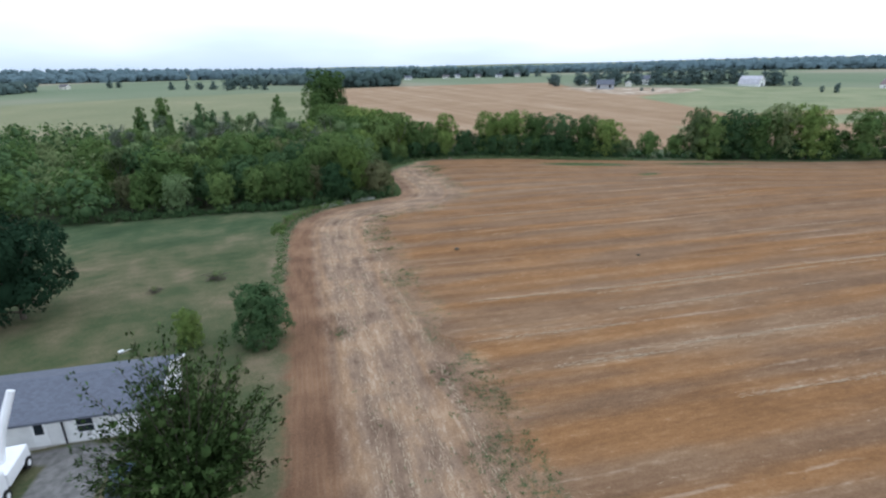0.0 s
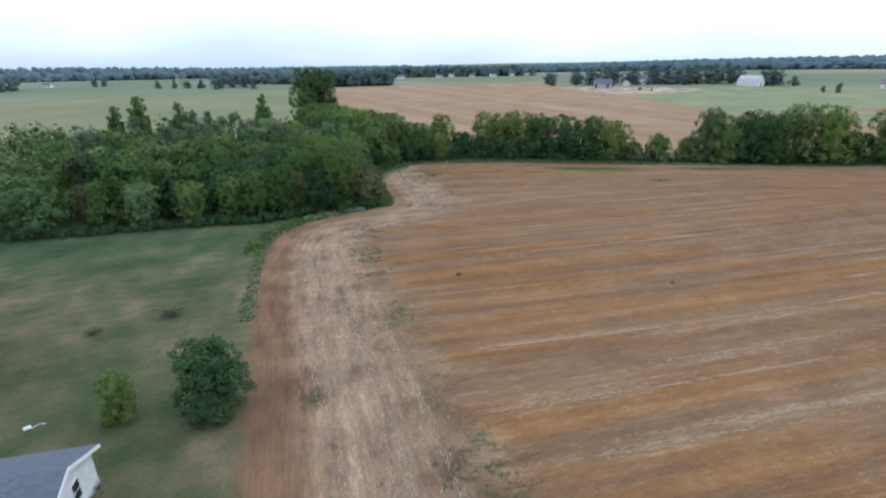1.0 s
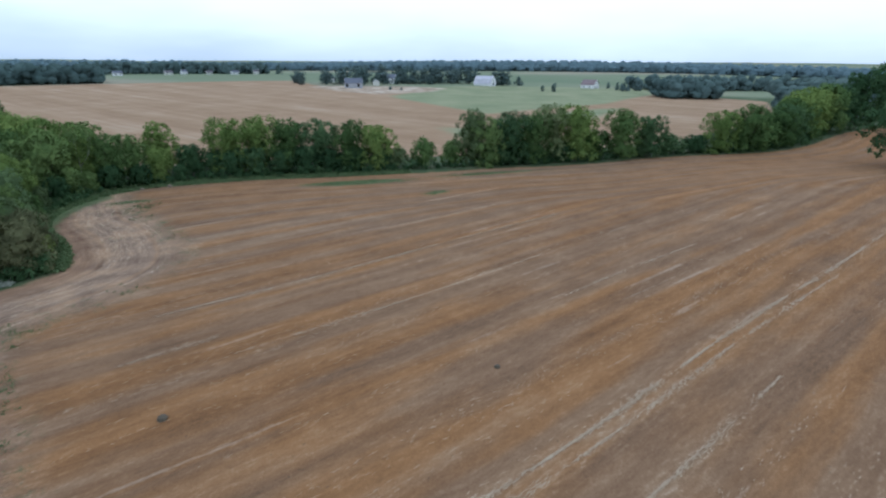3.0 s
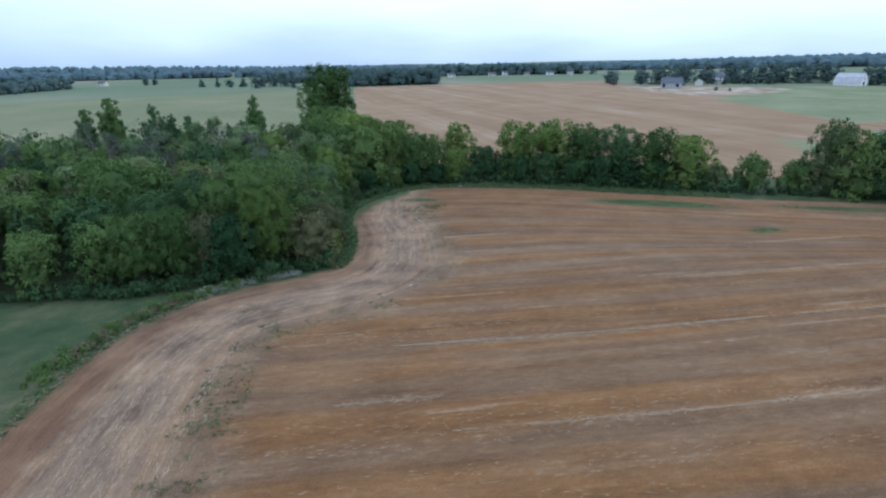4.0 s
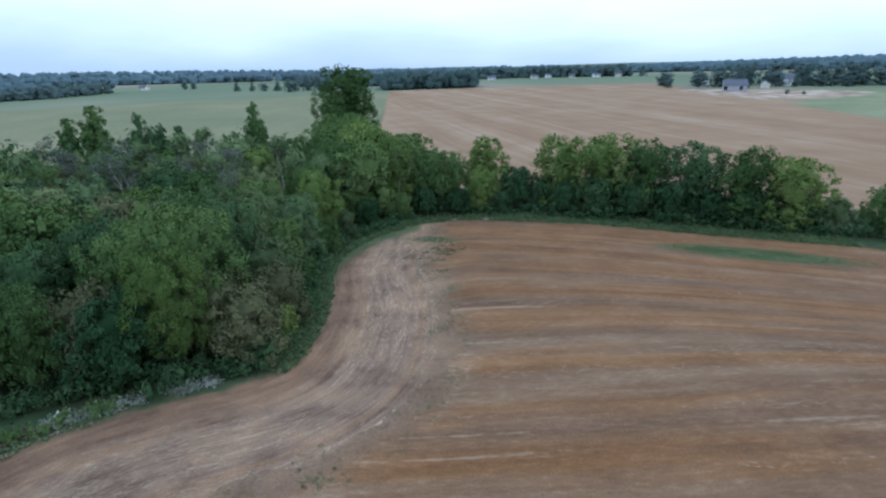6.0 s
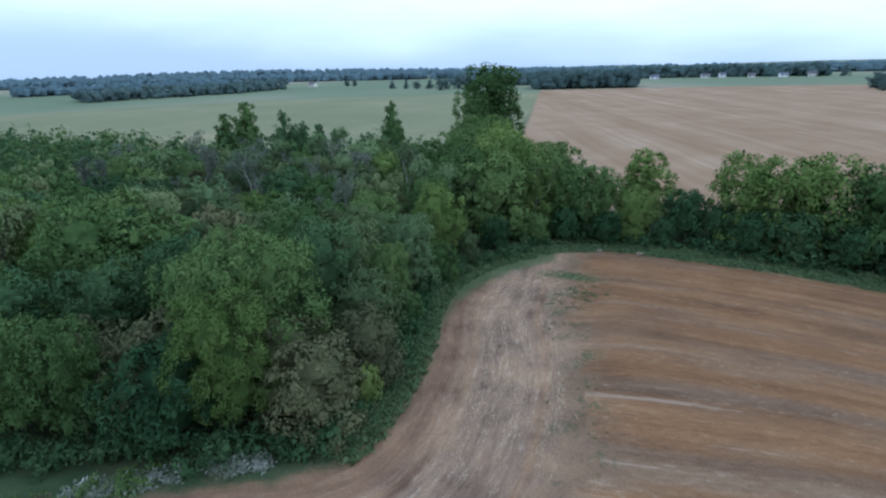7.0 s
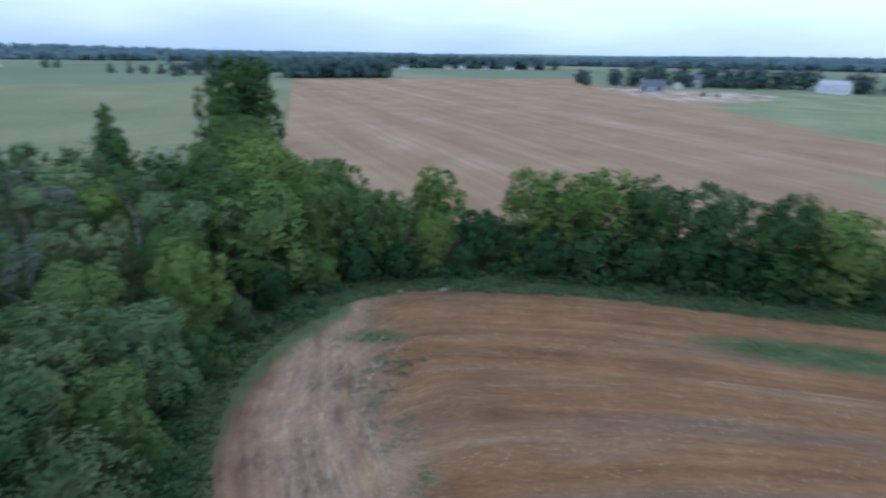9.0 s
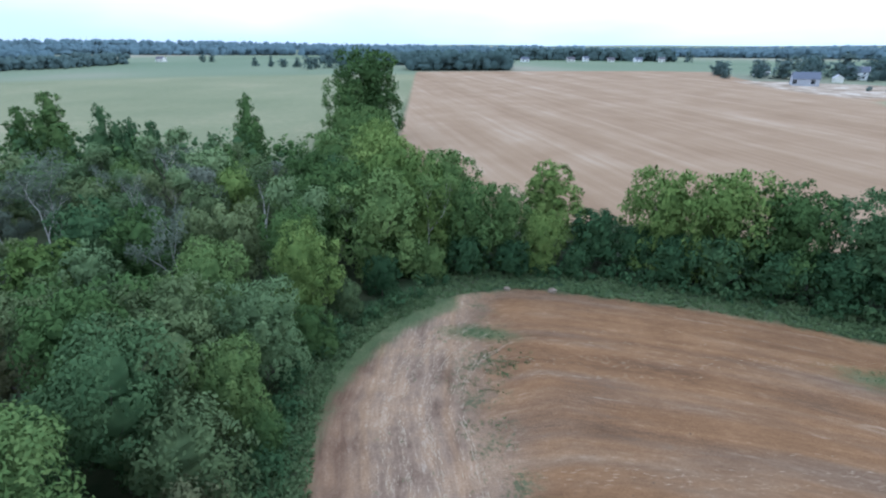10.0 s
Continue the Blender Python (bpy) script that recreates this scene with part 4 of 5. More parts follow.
def stand_of_trees(name, places, leaf, label, category="woods", count=170, size=0.9, seed=3, billows=3, each=4, lift=0.25, fill=0.45):
    """Many trees too far off to tell apart, as one mesh of foliage and stems."""
    g = np.random.default_rng(seed)
    pieces = []
    for u, v, h, r in places:
        p = lay(u, v, rise(u, v))
        c, rad = lobes(g, "round" if g.random() < 0.8 else "cone", h, r, 0.0, billows, (0.22, 0.48))
        b, s, way = clumps(g, c, rad, each)
        mid = np.array([0, 0, h * 0.3])
        for vq in (leaf_cloud(g, b, s, way, count, size, 0.2, lift, mid), cores(g, c, rad, None, fill, lift, 6, mid)):
            pieces.append((vq[0] + p, vq[1], vq[2]))
        st = tube([(0, 0, -0.5), (0, 0, h * 0.6)], [0.25, 0.1], 4)
        pieces.append((st[0] + p, st[1], unit(st[0] * np.array([1, 1, 0.0]))))
    return tagged(new(name, foliage(name, *merge(pieces), [LEAF[leaf]])), label, category, kind="stuff")


g = np.random.default_rng(8)
for k, leaf in enumerate(("dark", "mid", "mid", "olive")):
    part_of = [p for n, p in enumerate(WOOD_FAR) if (0, 1, 0, 2, 1, 0, 3, 2)[(n * 5 + n // 7) % 8] == k]
    stand_of_trees("woodland", [(u, v, g.uniform(8.5, 13.5), g.uniform(3.8, 5.4)) for u, v in part_of], leaf, "dense mixed green wood beyond the yard", count=200, size=0.62, seed=40 + k, billows=4, each=6)


def belt(pts, depth, gap, h0, h1):
    """Places of trees in a belt along a line."""
    out = []
    for (x0, y0), (x1, y1) in zip(pts, pts[1:]):
        ln = math.hypot(x1 - x0, y1 - y0)
        nx, ny = -(y1 - y0) / ln, (x1 - x0) / ln
        for i in range(int(ln / gap)):
            for j in range(max(1, int(depth / gap))):
                k, o = (i + g.uniform(0.1, 0.9)) / (ln / gap), (j + g.uniform(0.1, 0.9)) * gap
                h = g.uniform(h0, h1)
                out.append((x0 + (x1 - x0) * k + nx * o, y0 + (y1 - y0) * k + ny * o, h, h * g.uniform(0.52, 0.72) * (1.6 if gap > 12 else 1.1)))
    return out


def beside(line, off0, off1, gap, h0, h1):
    """Places of low growth along a line, off to its left."""
    out = []
    for (x0, y0), (x1, y1) in zip(line, line[1:]):
        ln = math.hypot(x1 - x0, y1 - y0)
        for i in range(max(1, round(ln / gap))):
            k, o, h = g.random(), g.uniform(off0, off1), g.uniform(h0, h1)
            out.append((x0 + (x1 - x0) * k - (y1 - y0) / ln * o, y0 + (y1 - y0) * k + (x1 - x0) / ln * o, h, h * g.uniform(0.5, 0.9)))
    return out


WOOD_SIDE = [p for p in LEFT_EDGE if p[1] > 119 and p[0] > 3]
# dark leaf here is partly painted shade at the trees' feet
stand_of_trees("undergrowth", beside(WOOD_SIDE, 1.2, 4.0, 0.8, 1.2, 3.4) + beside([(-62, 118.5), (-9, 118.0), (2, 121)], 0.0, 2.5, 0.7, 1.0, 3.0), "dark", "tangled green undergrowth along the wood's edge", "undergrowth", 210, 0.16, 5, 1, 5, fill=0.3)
stand_of_trees("undergrowth", beside([(-9.0, 96), (-8.6, 103), (-6.8, 109), (-2, 115.6), (4, 119.6)], 0.3, 2.6, 0.35, 0.4, 1.5), "mid", "low green scrub where lawn, wood and field meet", "undergrowth", 130, 0.11, 7, 1, 5, fill=0.3)
stand_of_trees("undergrowth", beside(TOP_EDGE, 4.0, 8.0, 1.0, 1.0, 3.2), "dark", "undergrowth at the foot of the hedgerow, dark partly for shade", "undergrowth", 100, 0.28, 6, 1, 4, fill=0.25)
# far wood and belts carry distance haze in their leaf colour
stand_of_trees("far_wood", belt([(-4, 603), (85, 604)], 60, 8, 13, 18), "far", "dark wood at the end of the far stubble field, tinted with haze", count=110, size=0.8, seed=4, lift=0.7, fill=0.9)
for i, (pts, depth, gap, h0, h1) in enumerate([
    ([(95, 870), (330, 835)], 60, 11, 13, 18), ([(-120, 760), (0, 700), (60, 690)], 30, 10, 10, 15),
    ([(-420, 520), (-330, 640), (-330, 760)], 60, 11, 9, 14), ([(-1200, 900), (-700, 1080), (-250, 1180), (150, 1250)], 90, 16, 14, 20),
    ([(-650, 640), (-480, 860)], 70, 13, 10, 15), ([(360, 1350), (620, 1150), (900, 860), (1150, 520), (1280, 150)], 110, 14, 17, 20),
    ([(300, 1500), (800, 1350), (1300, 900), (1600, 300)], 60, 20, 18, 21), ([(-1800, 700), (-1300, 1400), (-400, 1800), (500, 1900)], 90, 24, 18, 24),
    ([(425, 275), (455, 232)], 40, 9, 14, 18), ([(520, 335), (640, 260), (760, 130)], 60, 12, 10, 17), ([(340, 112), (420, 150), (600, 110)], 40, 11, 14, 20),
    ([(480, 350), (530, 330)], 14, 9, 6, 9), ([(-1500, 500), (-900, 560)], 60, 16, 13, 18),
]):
    stand_of_trees("tree_belt", belt(pts, depth, gap, h0, h1), "blue" if gap > 12 else "far", "distant belt of trees across the farmland, haze in their leaf colour", count=24 if gap > 12 else 44, size=1.3 if gap > 12 else 1.0, seed=20 + i, billows=2, each=4, lift=1.0, fill=0.95)


# ---- buildings ----
def link_part(name, bm, material, parent, label=""):
    me = bpy.data.meshes.new(name)
    bm.to_mesh(me)
    bm.free()
    me.materials.append(material)
    ob = new(name, me)
    ob.parent = parent
    return tagged(ob, label)


def boxes(*specs, bevel=0.0):
    """One bmesh of boxes, each (x0, y0, z0, x1, y1, z1)."""
    bm = bmesh.new()
    for x0, y0, z0, x1, y1, z1 in specs:
        m = Matrix.Translation(((x0 + x1) / 2, (y0 + y1) / 2, (z0 + z1) / 2)) @ Matrix.Diagonal((x1 - x0, y1 - y0, z1 - z0, 1))
        bmesh.ops.create_cube(bm, size=1, matrix=m)
    if bevel:
        bmesh.ops.bevel(bm, geom=bm.edges[:], offset=bevel, segments=2, affect="EDGES", profile=0.5)
    return bm


def prism(profile, x0, x1):
    """A solid with the outline (y, z) drawn out along x."""
    bm = bmesh.new()
    a = [bm.verts.new((x0, y, z)) for y, z in profile]
    b = [bm.verts.new((x1, y, z)) for y, z in profile]
    bm.faces.new(a), bm.faces.new(b[::-1])
    for i in range(len(a)):
        j = (i + 1) % len(a)
        bm.faces.new((a[j], a[i], b[i], b[j]))
    bmesh.ops.recalc_face_normals(bm, faces=bm.faces)
    return bm


def siding(name, color):
    """Lapped boards: fine level lines and a little dirt."""
    n = Nodes(name)
    co = n.object_co()
    sep = n.nt.nodes.new("ShaderNodeSeparateXYZ")
    n.put(sep.inputs[0], co)
    lap = n.math("FRACT", n.math("MULTIPLY", sep.outputs[2], 6.5))
    dirt = n.noise(co, 0.9, 5.0)
    col = n.ramp(dirt, (0.3, tuple(c * 0.80 for c in color)), (0.65, color))
    return n.surface(n.mix(n.step(lap, 0.86, 0.98), col, tuple(c * 0.55 for c in color)), 0.6, 0.0, n.bump(lap, 0.5, 0.015))


def shingles(name, color):
    n = Nodes(name)
    co = n.object_co()
    brick = n.nt.nodes.new("ShaderNodeTexBrick")
    n.put(brick.inputs["Vector"], co)
    brick.inputs["Scale"].default_value = 1.6
    brick.inputs["Color1"].default_value = (*[c * 0.85 for c in color], 1)
    brick.inputs["Color2"].default_value = (*[min(1, c * 1.15) for c in color], 1)
    brick.inputs["Mortar"].default_value = (*[c * 0.6 for c in color], 1)
    brick.inputs["Mortar Size"].default_value = 0.012
    stain = n.noise(n.vmul(co, (1.0, 0.25, 1.0)), 0.8, 5.0)
    return n.surface(n.mix(n.math("MULTIPLY", stain, 0.5), brick.outputs[0], tuple(c * 0.75 for c in color)), 0.85, 0.0, n.bump(brick.outputs[1], 0.4, 0.01))


WHITE_SIDING, CREAM_SIDING, GREY_SIDING = siding("white_siding", (0.80, 0.80, 0.78)), siding("cream_siding", (0.70, 0.68, 0.60)), siding("grey_siding", (0.40, 0.41, 0.43))
GREY_SHINGLE, DARK_SHINGLE, TIN = shingles("grey_shingle", (0.125, 0.135, 0.165)), shingles("dark_shingle", (0.13, 0.12, 0.13)), plain("tin_roof", (0.46, 0.45, 0.48), 0.7, 0.25, 0.5, 0.1)
TRIM, GLASS = plain("white_trim", (0.80, 0.80, 0.79), 0.5, 0.06), plain("window_glass", (0.02, 0.025, 0.03), 0.08, 0.2)
DARK_METAL, RUBBER = plain("dark_metal", (0.04, 0.04, 0.045), 0.5, 0.2), plain("tyre_rubber", (0.02, 0.02, 0.02), 0.85, 0.2)
CONCRETE = plain("concrete", (0.42, 0.40, 0.37), 0.9, 0.2, 1.5, 0.0, 0.01)


def window_on(parent, x, z, w, h, face, side):
    """A framed window on the long wall (side 'y') or the gable (side 'x') at the face's coordinate; face's sign is the way out."""
    o = math.copysign(1, face)
    t = 0.06

    def slab(a0, z0, a1, z1, d0, d1):
        lo, hi = sorted((face + o * d0, face + o * d1))
        return (a0, lo, z0, a1, hi, z1) if side == "y" else (lo, a0, z0, hi, a1, z1)
    frame_ob = link_part("window", boxes(slab(x - w / 2 - t, z - t, x - w / 2, z + h + t, 0, 0.05), slab(x + w / 2, z - t, x + w / 2 + t, z + h + t, 0, 0.05),
                                         slab(x - w / 2, z - t, x + w / 2, z, 0, 0.07), slab(x - w / 2, z + h, x + w / 2, z + h + t, 0, 0.05), slab(x - w / 2, z + h / 2 - 0.02, x + w / 2, z + h / 2 + 0.02, 0, 0.04)), TRIM, parent, "white-framed window with dark glass")
    link_part("pane", boxes(slab(x - w / 2, z, x + w / 2, z + h, 0.003, 0.02)), GLASS, frame_ob)


def house(name, u, v, turn, length, width, eave, ridge, wall, roof, label, windows=(), gable_windows=(), door=None, chimney=None, gambrel=False, category="house", fascia=True):
    root = new(name)
    root.matrix_world = Matrix.Translation(spot(u, v)) @ Matrix.Rotation(radians(turn), 4, "Z")
    L, W = length / 2, width / 2
    if gambrel:
        k = eave + (ridge - eave) * 0.62
        top = [(W, eave), (W * 0.62, k), (0, ridge), (-W * 0.62, k), (-W, eave)]
    else:
        top = [(W, eave), (0, ridge), (-W, eave)]
    link_part("wall", prism([(-W, -1.0), (W, -1.0), *top], -L, L), wall, root)
    o = 0.45
    e0 = math.atan2(top[1][1] - top[0][1], W - top[1][0])
    out = [(W + o * math.cos(e0), eave - o * math.sin(e0)), *top[1:-1], (-W - o * math.cos(e0), eave - o * math.sin(e0))]
    shell = [(y, z + 0.02) for y, z in out] + [(y, z + 0.20) for y, z in out[::-1]]
    link_part("roof", prism(shell, -L - 0.4, L + 0.4), roof, root)
    if fascia:
        for x in (-L - 0.44, L + 0.405):
            link_part("barge_board", prism([(y, z - 0.06) for y, z in out] + [(y, z + 0.19) for y, z in out[::-1]], x, x + 0.035), TRIM, root)
    for x, z, w, h, s in windows:
        window_on(root, x, z, w, h, s * W, "y")
    for y, z, w, h, s in gable_windows:
        window_on(root, y, z, w, h, s * L, "x")
    for x, s in door or ():
        d = link_part("door", boxes((x - 0.48, min(s * W, s * (W + 0.06)), 0.25, x + 0.48, max(s * W, s * (W + 0.06)), 2.3)), TRIM, root, "white entrance door")
        y0, y1 = sorted((s * (W + 0.061), s * (W + 0.075)))
        link_part("pane", boxes((x - 0.3, y0, 1.25, x + 0.3, y1, 2.15)), GLASS, d)
    for x in chimney or ():
        link_part("chimney", boxes((x - 0.35, -0.35, ridge - 0.6, x + 0.35, 0.35, ridge + 0.8), bevel=0.02), CONCRETE, root)
    return tagged(root, label, category)


ranch = house("ranch_house", -28.8, 41.9, 0, 29.0, 7.0, 2.45, 3.75, WHITE_SIDING, GREY_SHINGLE, "long white ranch house with a grey shingle roof",
              windows=[(9.6, 1.0, 1.1, 1.1, -1), (-4, 1.0, 1.6, 1.1, -1), (2, 1.0, 1.6, 1.1, 1), (10, 1.0, 1.1, 1.1, 1)],
              gable_windows=[(0.9, 0.9, 0.9, 1.3, 1), (-2.2, 0.9, 0.9, 1.3, 1)], door=[(6.6, -1)], chimney=[-6])
link_part("downpipe", boxes((8.1, -3.62, 0.2, 8.2, -3.52, 2.35)), DARK_METAL, ranch, "dark downpipe at the wall")
link_part("footing", boxes((-14.55, -3.55, -0.6, 14.55, 3.55, 0.22)), CONCRETE, ranch)
link_part("patio_step", boxes((5.6, -4.8, -0.3, 7.6, -3.56, 0.16), bevel=0.02), CONCRETE, ranch, "concrete step at the entrance")

# farmstead across the far field
house("barn", 415, 468, -70, 20, 12, 2.2, 9.6, WHITE_SIDING, TIN, "white gambrel barn with a pale tin roof", gambrel=True, category="barn", gable_windows=[(0, 0.2, 2.6, 2.6, 1), (0, 4.6, 1.2, 1.2, 1)])
house("machine_shed", 259, 472, -25, 15, 11, 4.2, 8.0, GREY_SIDING, GREY_SHINGLE, "grey machine shed with a wide low roof", category="shed", windows=[(-6, 1, 2.4, 2.6, -1), (4, 1, 2.4, 2.6, -1)])
house("farmhouse", 332, 526, -35, 13, 9, 5.4, 9.0, WHITE_SIDING, GREY_SHINGLE, "white two-storey farmhouse among dark trees", windows=[(-4, 1, 1.2, 1.5, -1), (4, 1, 1.2, 1.5, -1), (-4, 3.6, 1.2, 1.3, -1), (4, 3.6, 1.2, 1.3, -1)], chimney=[2], door=[(0, -1)])
house("cottage", 281, 561, 20, 10, 7, 3.5, 7.0, WHITE_SIDING, DARK_SHINGLE, "small white house with a steep dark roof", windows=[(-2, 1, 1.2, 1.3, -1), (3, 1, 1.2, 1.3, -1)])
house("lane_house", 507, 402, -86, 16, 10, 3.6, 8.6, WHITE_SIDING, shingles("red_shingle", (0.23, 0.175, 0.175)), "white house with a greyish red-brown roof beside a pale lane", windows=[(-4, 1, 1.2, 1.3, -1), (3, 1, 1.2, 1.3, -1)], gable_windows=[(-2, 1, 1.1, 1.4, 1), (2, 1, 1.1, 1.4, 1), (0, 4.4, 1.1, 1.3, 1)])
house("outbuilding", 300, 500, 60, 9, 6, 2.8, 4.8, CREAM_SIDING, TIN, "pale outbuilding with a tin roof", category="shed")
for i, (u, v, ln, t, hh) in enumerate([(126, 812, 13, 5, 3.0), (184, 816, 12, 4, 2.8), (205, 826, 9, 12, 3.4), (235, 818, 10, -6, 2.6), (268, 816, 12, 8, 3.0), (300, 822, 10, -12, 3.6)]):
    house("roadside_house", u, v, t, ln * 0.75, 6, hh, hh + 2.2, (WHITE_SIDING, CREAM_SIDING)[i % 2], (GREY_SHINGLE, DARK_SHINGLE)[i % 2], "small white house along a distant road", windows=[(-ln / 5, 0.9, 1.5, 1.2, -1), (ln / 5, 0.9, 1.5, 1.2, -1)])
for i, (u, v, ln, t) in enumerate([(-390, 790, 11, 20), (-330, 815, 10, -15), (-460, 830, 12, 30)]):
    house("distant_house", u, v, t, ln, 8, 3.4, 6.0, CREAM_SIDING, (GREY_SHINGLE, DARK_SHINGLE)[i % 2], "pale house among trees at the pasture's end", windows=[(-3, 0.9, 1.4, 1.3, -1), (3, 0.9, 1.4, 1.3, -1)])
house("white_barn", 735, 95, 40, 26, 12, 5, 9, WHITE_SIDING, TIN, "white barn far off among trees", category="barn")

# trees of the farmstead and lone bushes of the fields, haze painted into their leaf
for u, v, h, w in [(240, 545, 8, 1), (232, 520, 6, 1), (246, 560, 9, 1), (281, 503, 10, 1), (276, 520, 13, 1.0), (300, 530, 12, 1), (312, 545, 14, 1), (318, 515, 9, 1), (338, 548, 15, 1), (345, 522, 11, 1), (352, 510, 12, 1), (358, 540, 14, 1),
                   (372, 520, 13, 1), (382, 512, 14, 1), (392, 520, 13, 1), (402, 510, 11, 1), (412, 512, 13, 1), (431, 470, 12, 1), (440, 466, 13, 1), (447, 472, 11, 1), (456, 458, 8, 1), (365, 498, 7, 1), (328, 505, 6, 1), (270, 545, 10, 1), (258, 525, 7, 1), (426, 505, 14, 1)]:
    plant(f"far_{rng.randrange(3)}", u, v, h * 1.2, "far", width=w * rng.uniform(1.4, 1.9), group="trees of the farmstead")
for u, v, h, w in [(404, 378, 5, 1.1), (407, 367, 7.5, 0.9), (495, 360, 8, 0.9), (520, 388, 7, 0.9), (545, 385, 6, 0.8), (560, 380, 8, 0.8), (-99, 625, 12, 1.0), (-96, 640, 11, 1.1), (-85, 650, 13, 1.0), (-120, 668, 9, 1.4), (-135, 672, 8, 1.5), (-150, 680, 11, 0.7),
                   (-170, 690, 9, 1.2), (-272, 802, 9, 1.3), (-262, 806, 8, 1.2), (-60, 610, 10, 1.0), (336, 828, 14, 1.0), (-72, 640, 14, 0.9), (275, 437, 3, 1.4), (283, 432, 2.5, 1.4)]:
    plant(f"far_{rng.randrange(3)}", u, v, h, "far", name="field_bush", label="round dark bush alone in open pasture, tinted with haze", width=w, group="bushes of the fields", category="bush")

# ---- the yard ----
plant("yard_maple", -9.3, 27.6, 10.3, "mid", name="maple_tree", label="broad green maple in front of the house", width=1.0, turn=0.4)
plant("yard_bush", -8.2, 51.8, 6.3, "dark", name="round_bush", label="dense round green bush at the yard's corner", category="bush")
plant("yard_bush", -15.3, 52.8, 3.9, "bright", name="young_tree", label="small yellow-green tree on the lawn", width=0.8)
plant("pine", -36.5, 66, 12.0, "pine", name="pine_tree", label="dark dense conifer at the edge of the lawn", width=0.82)
plant("near_bush_0", -46, 62, 9, "pine", name="pine_tree", label="dark dense conifer at the edge of the lawn")


# truck added in place of a white shape that stays unidentified
def truck(u, v, turn):
    """A white service truck with a raised boom, beside the house."""
    root = new("service_truck")
    root.matrix_world = Matrix.Translation(spot(u, v)) @ Matrix.Rotation(radians(turn), 4, "Z")
    paint = plain("white_paint", (0.80, 0.80, 0.80), 0.35, 0.05)
    link_part("body", boxes((-1.0, -2.2, 0.55, 1.0, 1.0, 1.55), bevel=0.12), paint, root)
    link_part("cab", boxes((-0.95, 1.02, 0.5, 0.95, 2.5, 2.1), bevel=0.2), paint, root)
    link_part("windscreen", boxes((-0.8, 2.45, 1.35, 0.8, 2.52, 1.95), bevel=0.02), GLASS, root)
    link_part("boom", tube_bm([(0, -0.4, 1.5), (-0.4, -0.8, 3.4), (-1.3, -1.7, 6.0)], [0.34, 0.30, 0.24]), paint, root, "raised white boom")
    for x in (-0.95, 0.95):
        for y in (-1.5, 1.7):
            w = link_part("wheel", tube_bm([(x - 0.14, y, 0.42), (x + 0.14, y, 0.42)], [0.42, 0.42], 20, True), RUBBER, root)
            link_part("hub", tube_bm([(x - 0.15, y, 0.42), (x + 0.15, y, 0.42)], [0.22, 0.22], 14, True), paint, w, "white wheel hub")
    return tagged(root, "white service truck with a raised boom on the drive", "truck")


def tube_bm(points, radii, sides=10, capped=True):
    bm = bmesh.new()
    verts, quads = tube(points, radii, sides)
    vs = [bm.verts.new(p) for p in verts]
    for q in quads:
        bm.faces.new([vs[i] for i in q])
    if capped:
        bm.faces.new(vs[:sides][::-1]), bm.faces.new(vs[-sides:])
    bmesh.ops.recalc_face_normals(bm, faces=bm.faces)
    return bm


def parked_car(u, v, turn, paint, label):
    root = new("parked_car")
    root.matrix_world = Matrix.Translation(spot(u, v)) @ Matrix.Rotation(radians(turn), 4, "Z")
    body = prism([(-2.2, 0.3), (2.2, 0.3), (2.25, 0.7), (1.4, 0.88), (-2.15, 0.92), (-2.25, 0.6)], -0.87, 0.87)
    bmesh.ops.bevel(body, geom=body.edges[:], offset=0.06, segments=2, affect="EDGES")
    link_part("body", body, paint, root)
    cabin = prism([(-1.8, 0.9), (1.2, 0.88), (0.45, 1.42), (-1.2, 1.45)], -0.74, 0.74)
    bmesh.ops.bevel(cabin, geom=cabin.edges[:], offset=0.08, segments=2, affect="EDGES")
    link_part("cabin", cabin, paint, root)
    link_part("windscreen", prism([(1.16, 0.93), (1.2, 0.96), (0.52, 1.40), (0.48, 1.37)], -0.66, 0.66), GLASS, root)
    link_part("rear_window", prism([(-1.80, 0.95), (-1.84, 0.98), (-1.30, 1.42), (-1.26, 1.39)], -0.66, 0.66), GLASS, root)
    for x in (-0.78, 0.78):
        for y in (-1.35, 1.4):
            w = link_part("wheel", tube_bm([(x - 0.11, y, 0.32), (x + 0.11, y, 0.32)], [0.32, 0.32], 18), RUBBER, root)
            link_part("hub", tube_bm([(x - 0.115, y, 0.32), (x + 0.115, y, 0.32)], [0.18, 0.18], 12), DARK_METAL, w)
    return tagged(root, label, "car")


truck(-22.9, 34.4, 185)
parked_car(-14.6, 31.6, 12, plain("blue_paint", (0.06, 0.09, 0.14), 0.3, 0.1), "dark blue car parked under the maple")
parked_car(-11.6, 28.4, 6, plain("silver_paint", (0.55, 0.60, 0.66), 0.3, 0.08), "pale silver car parked under the maple")


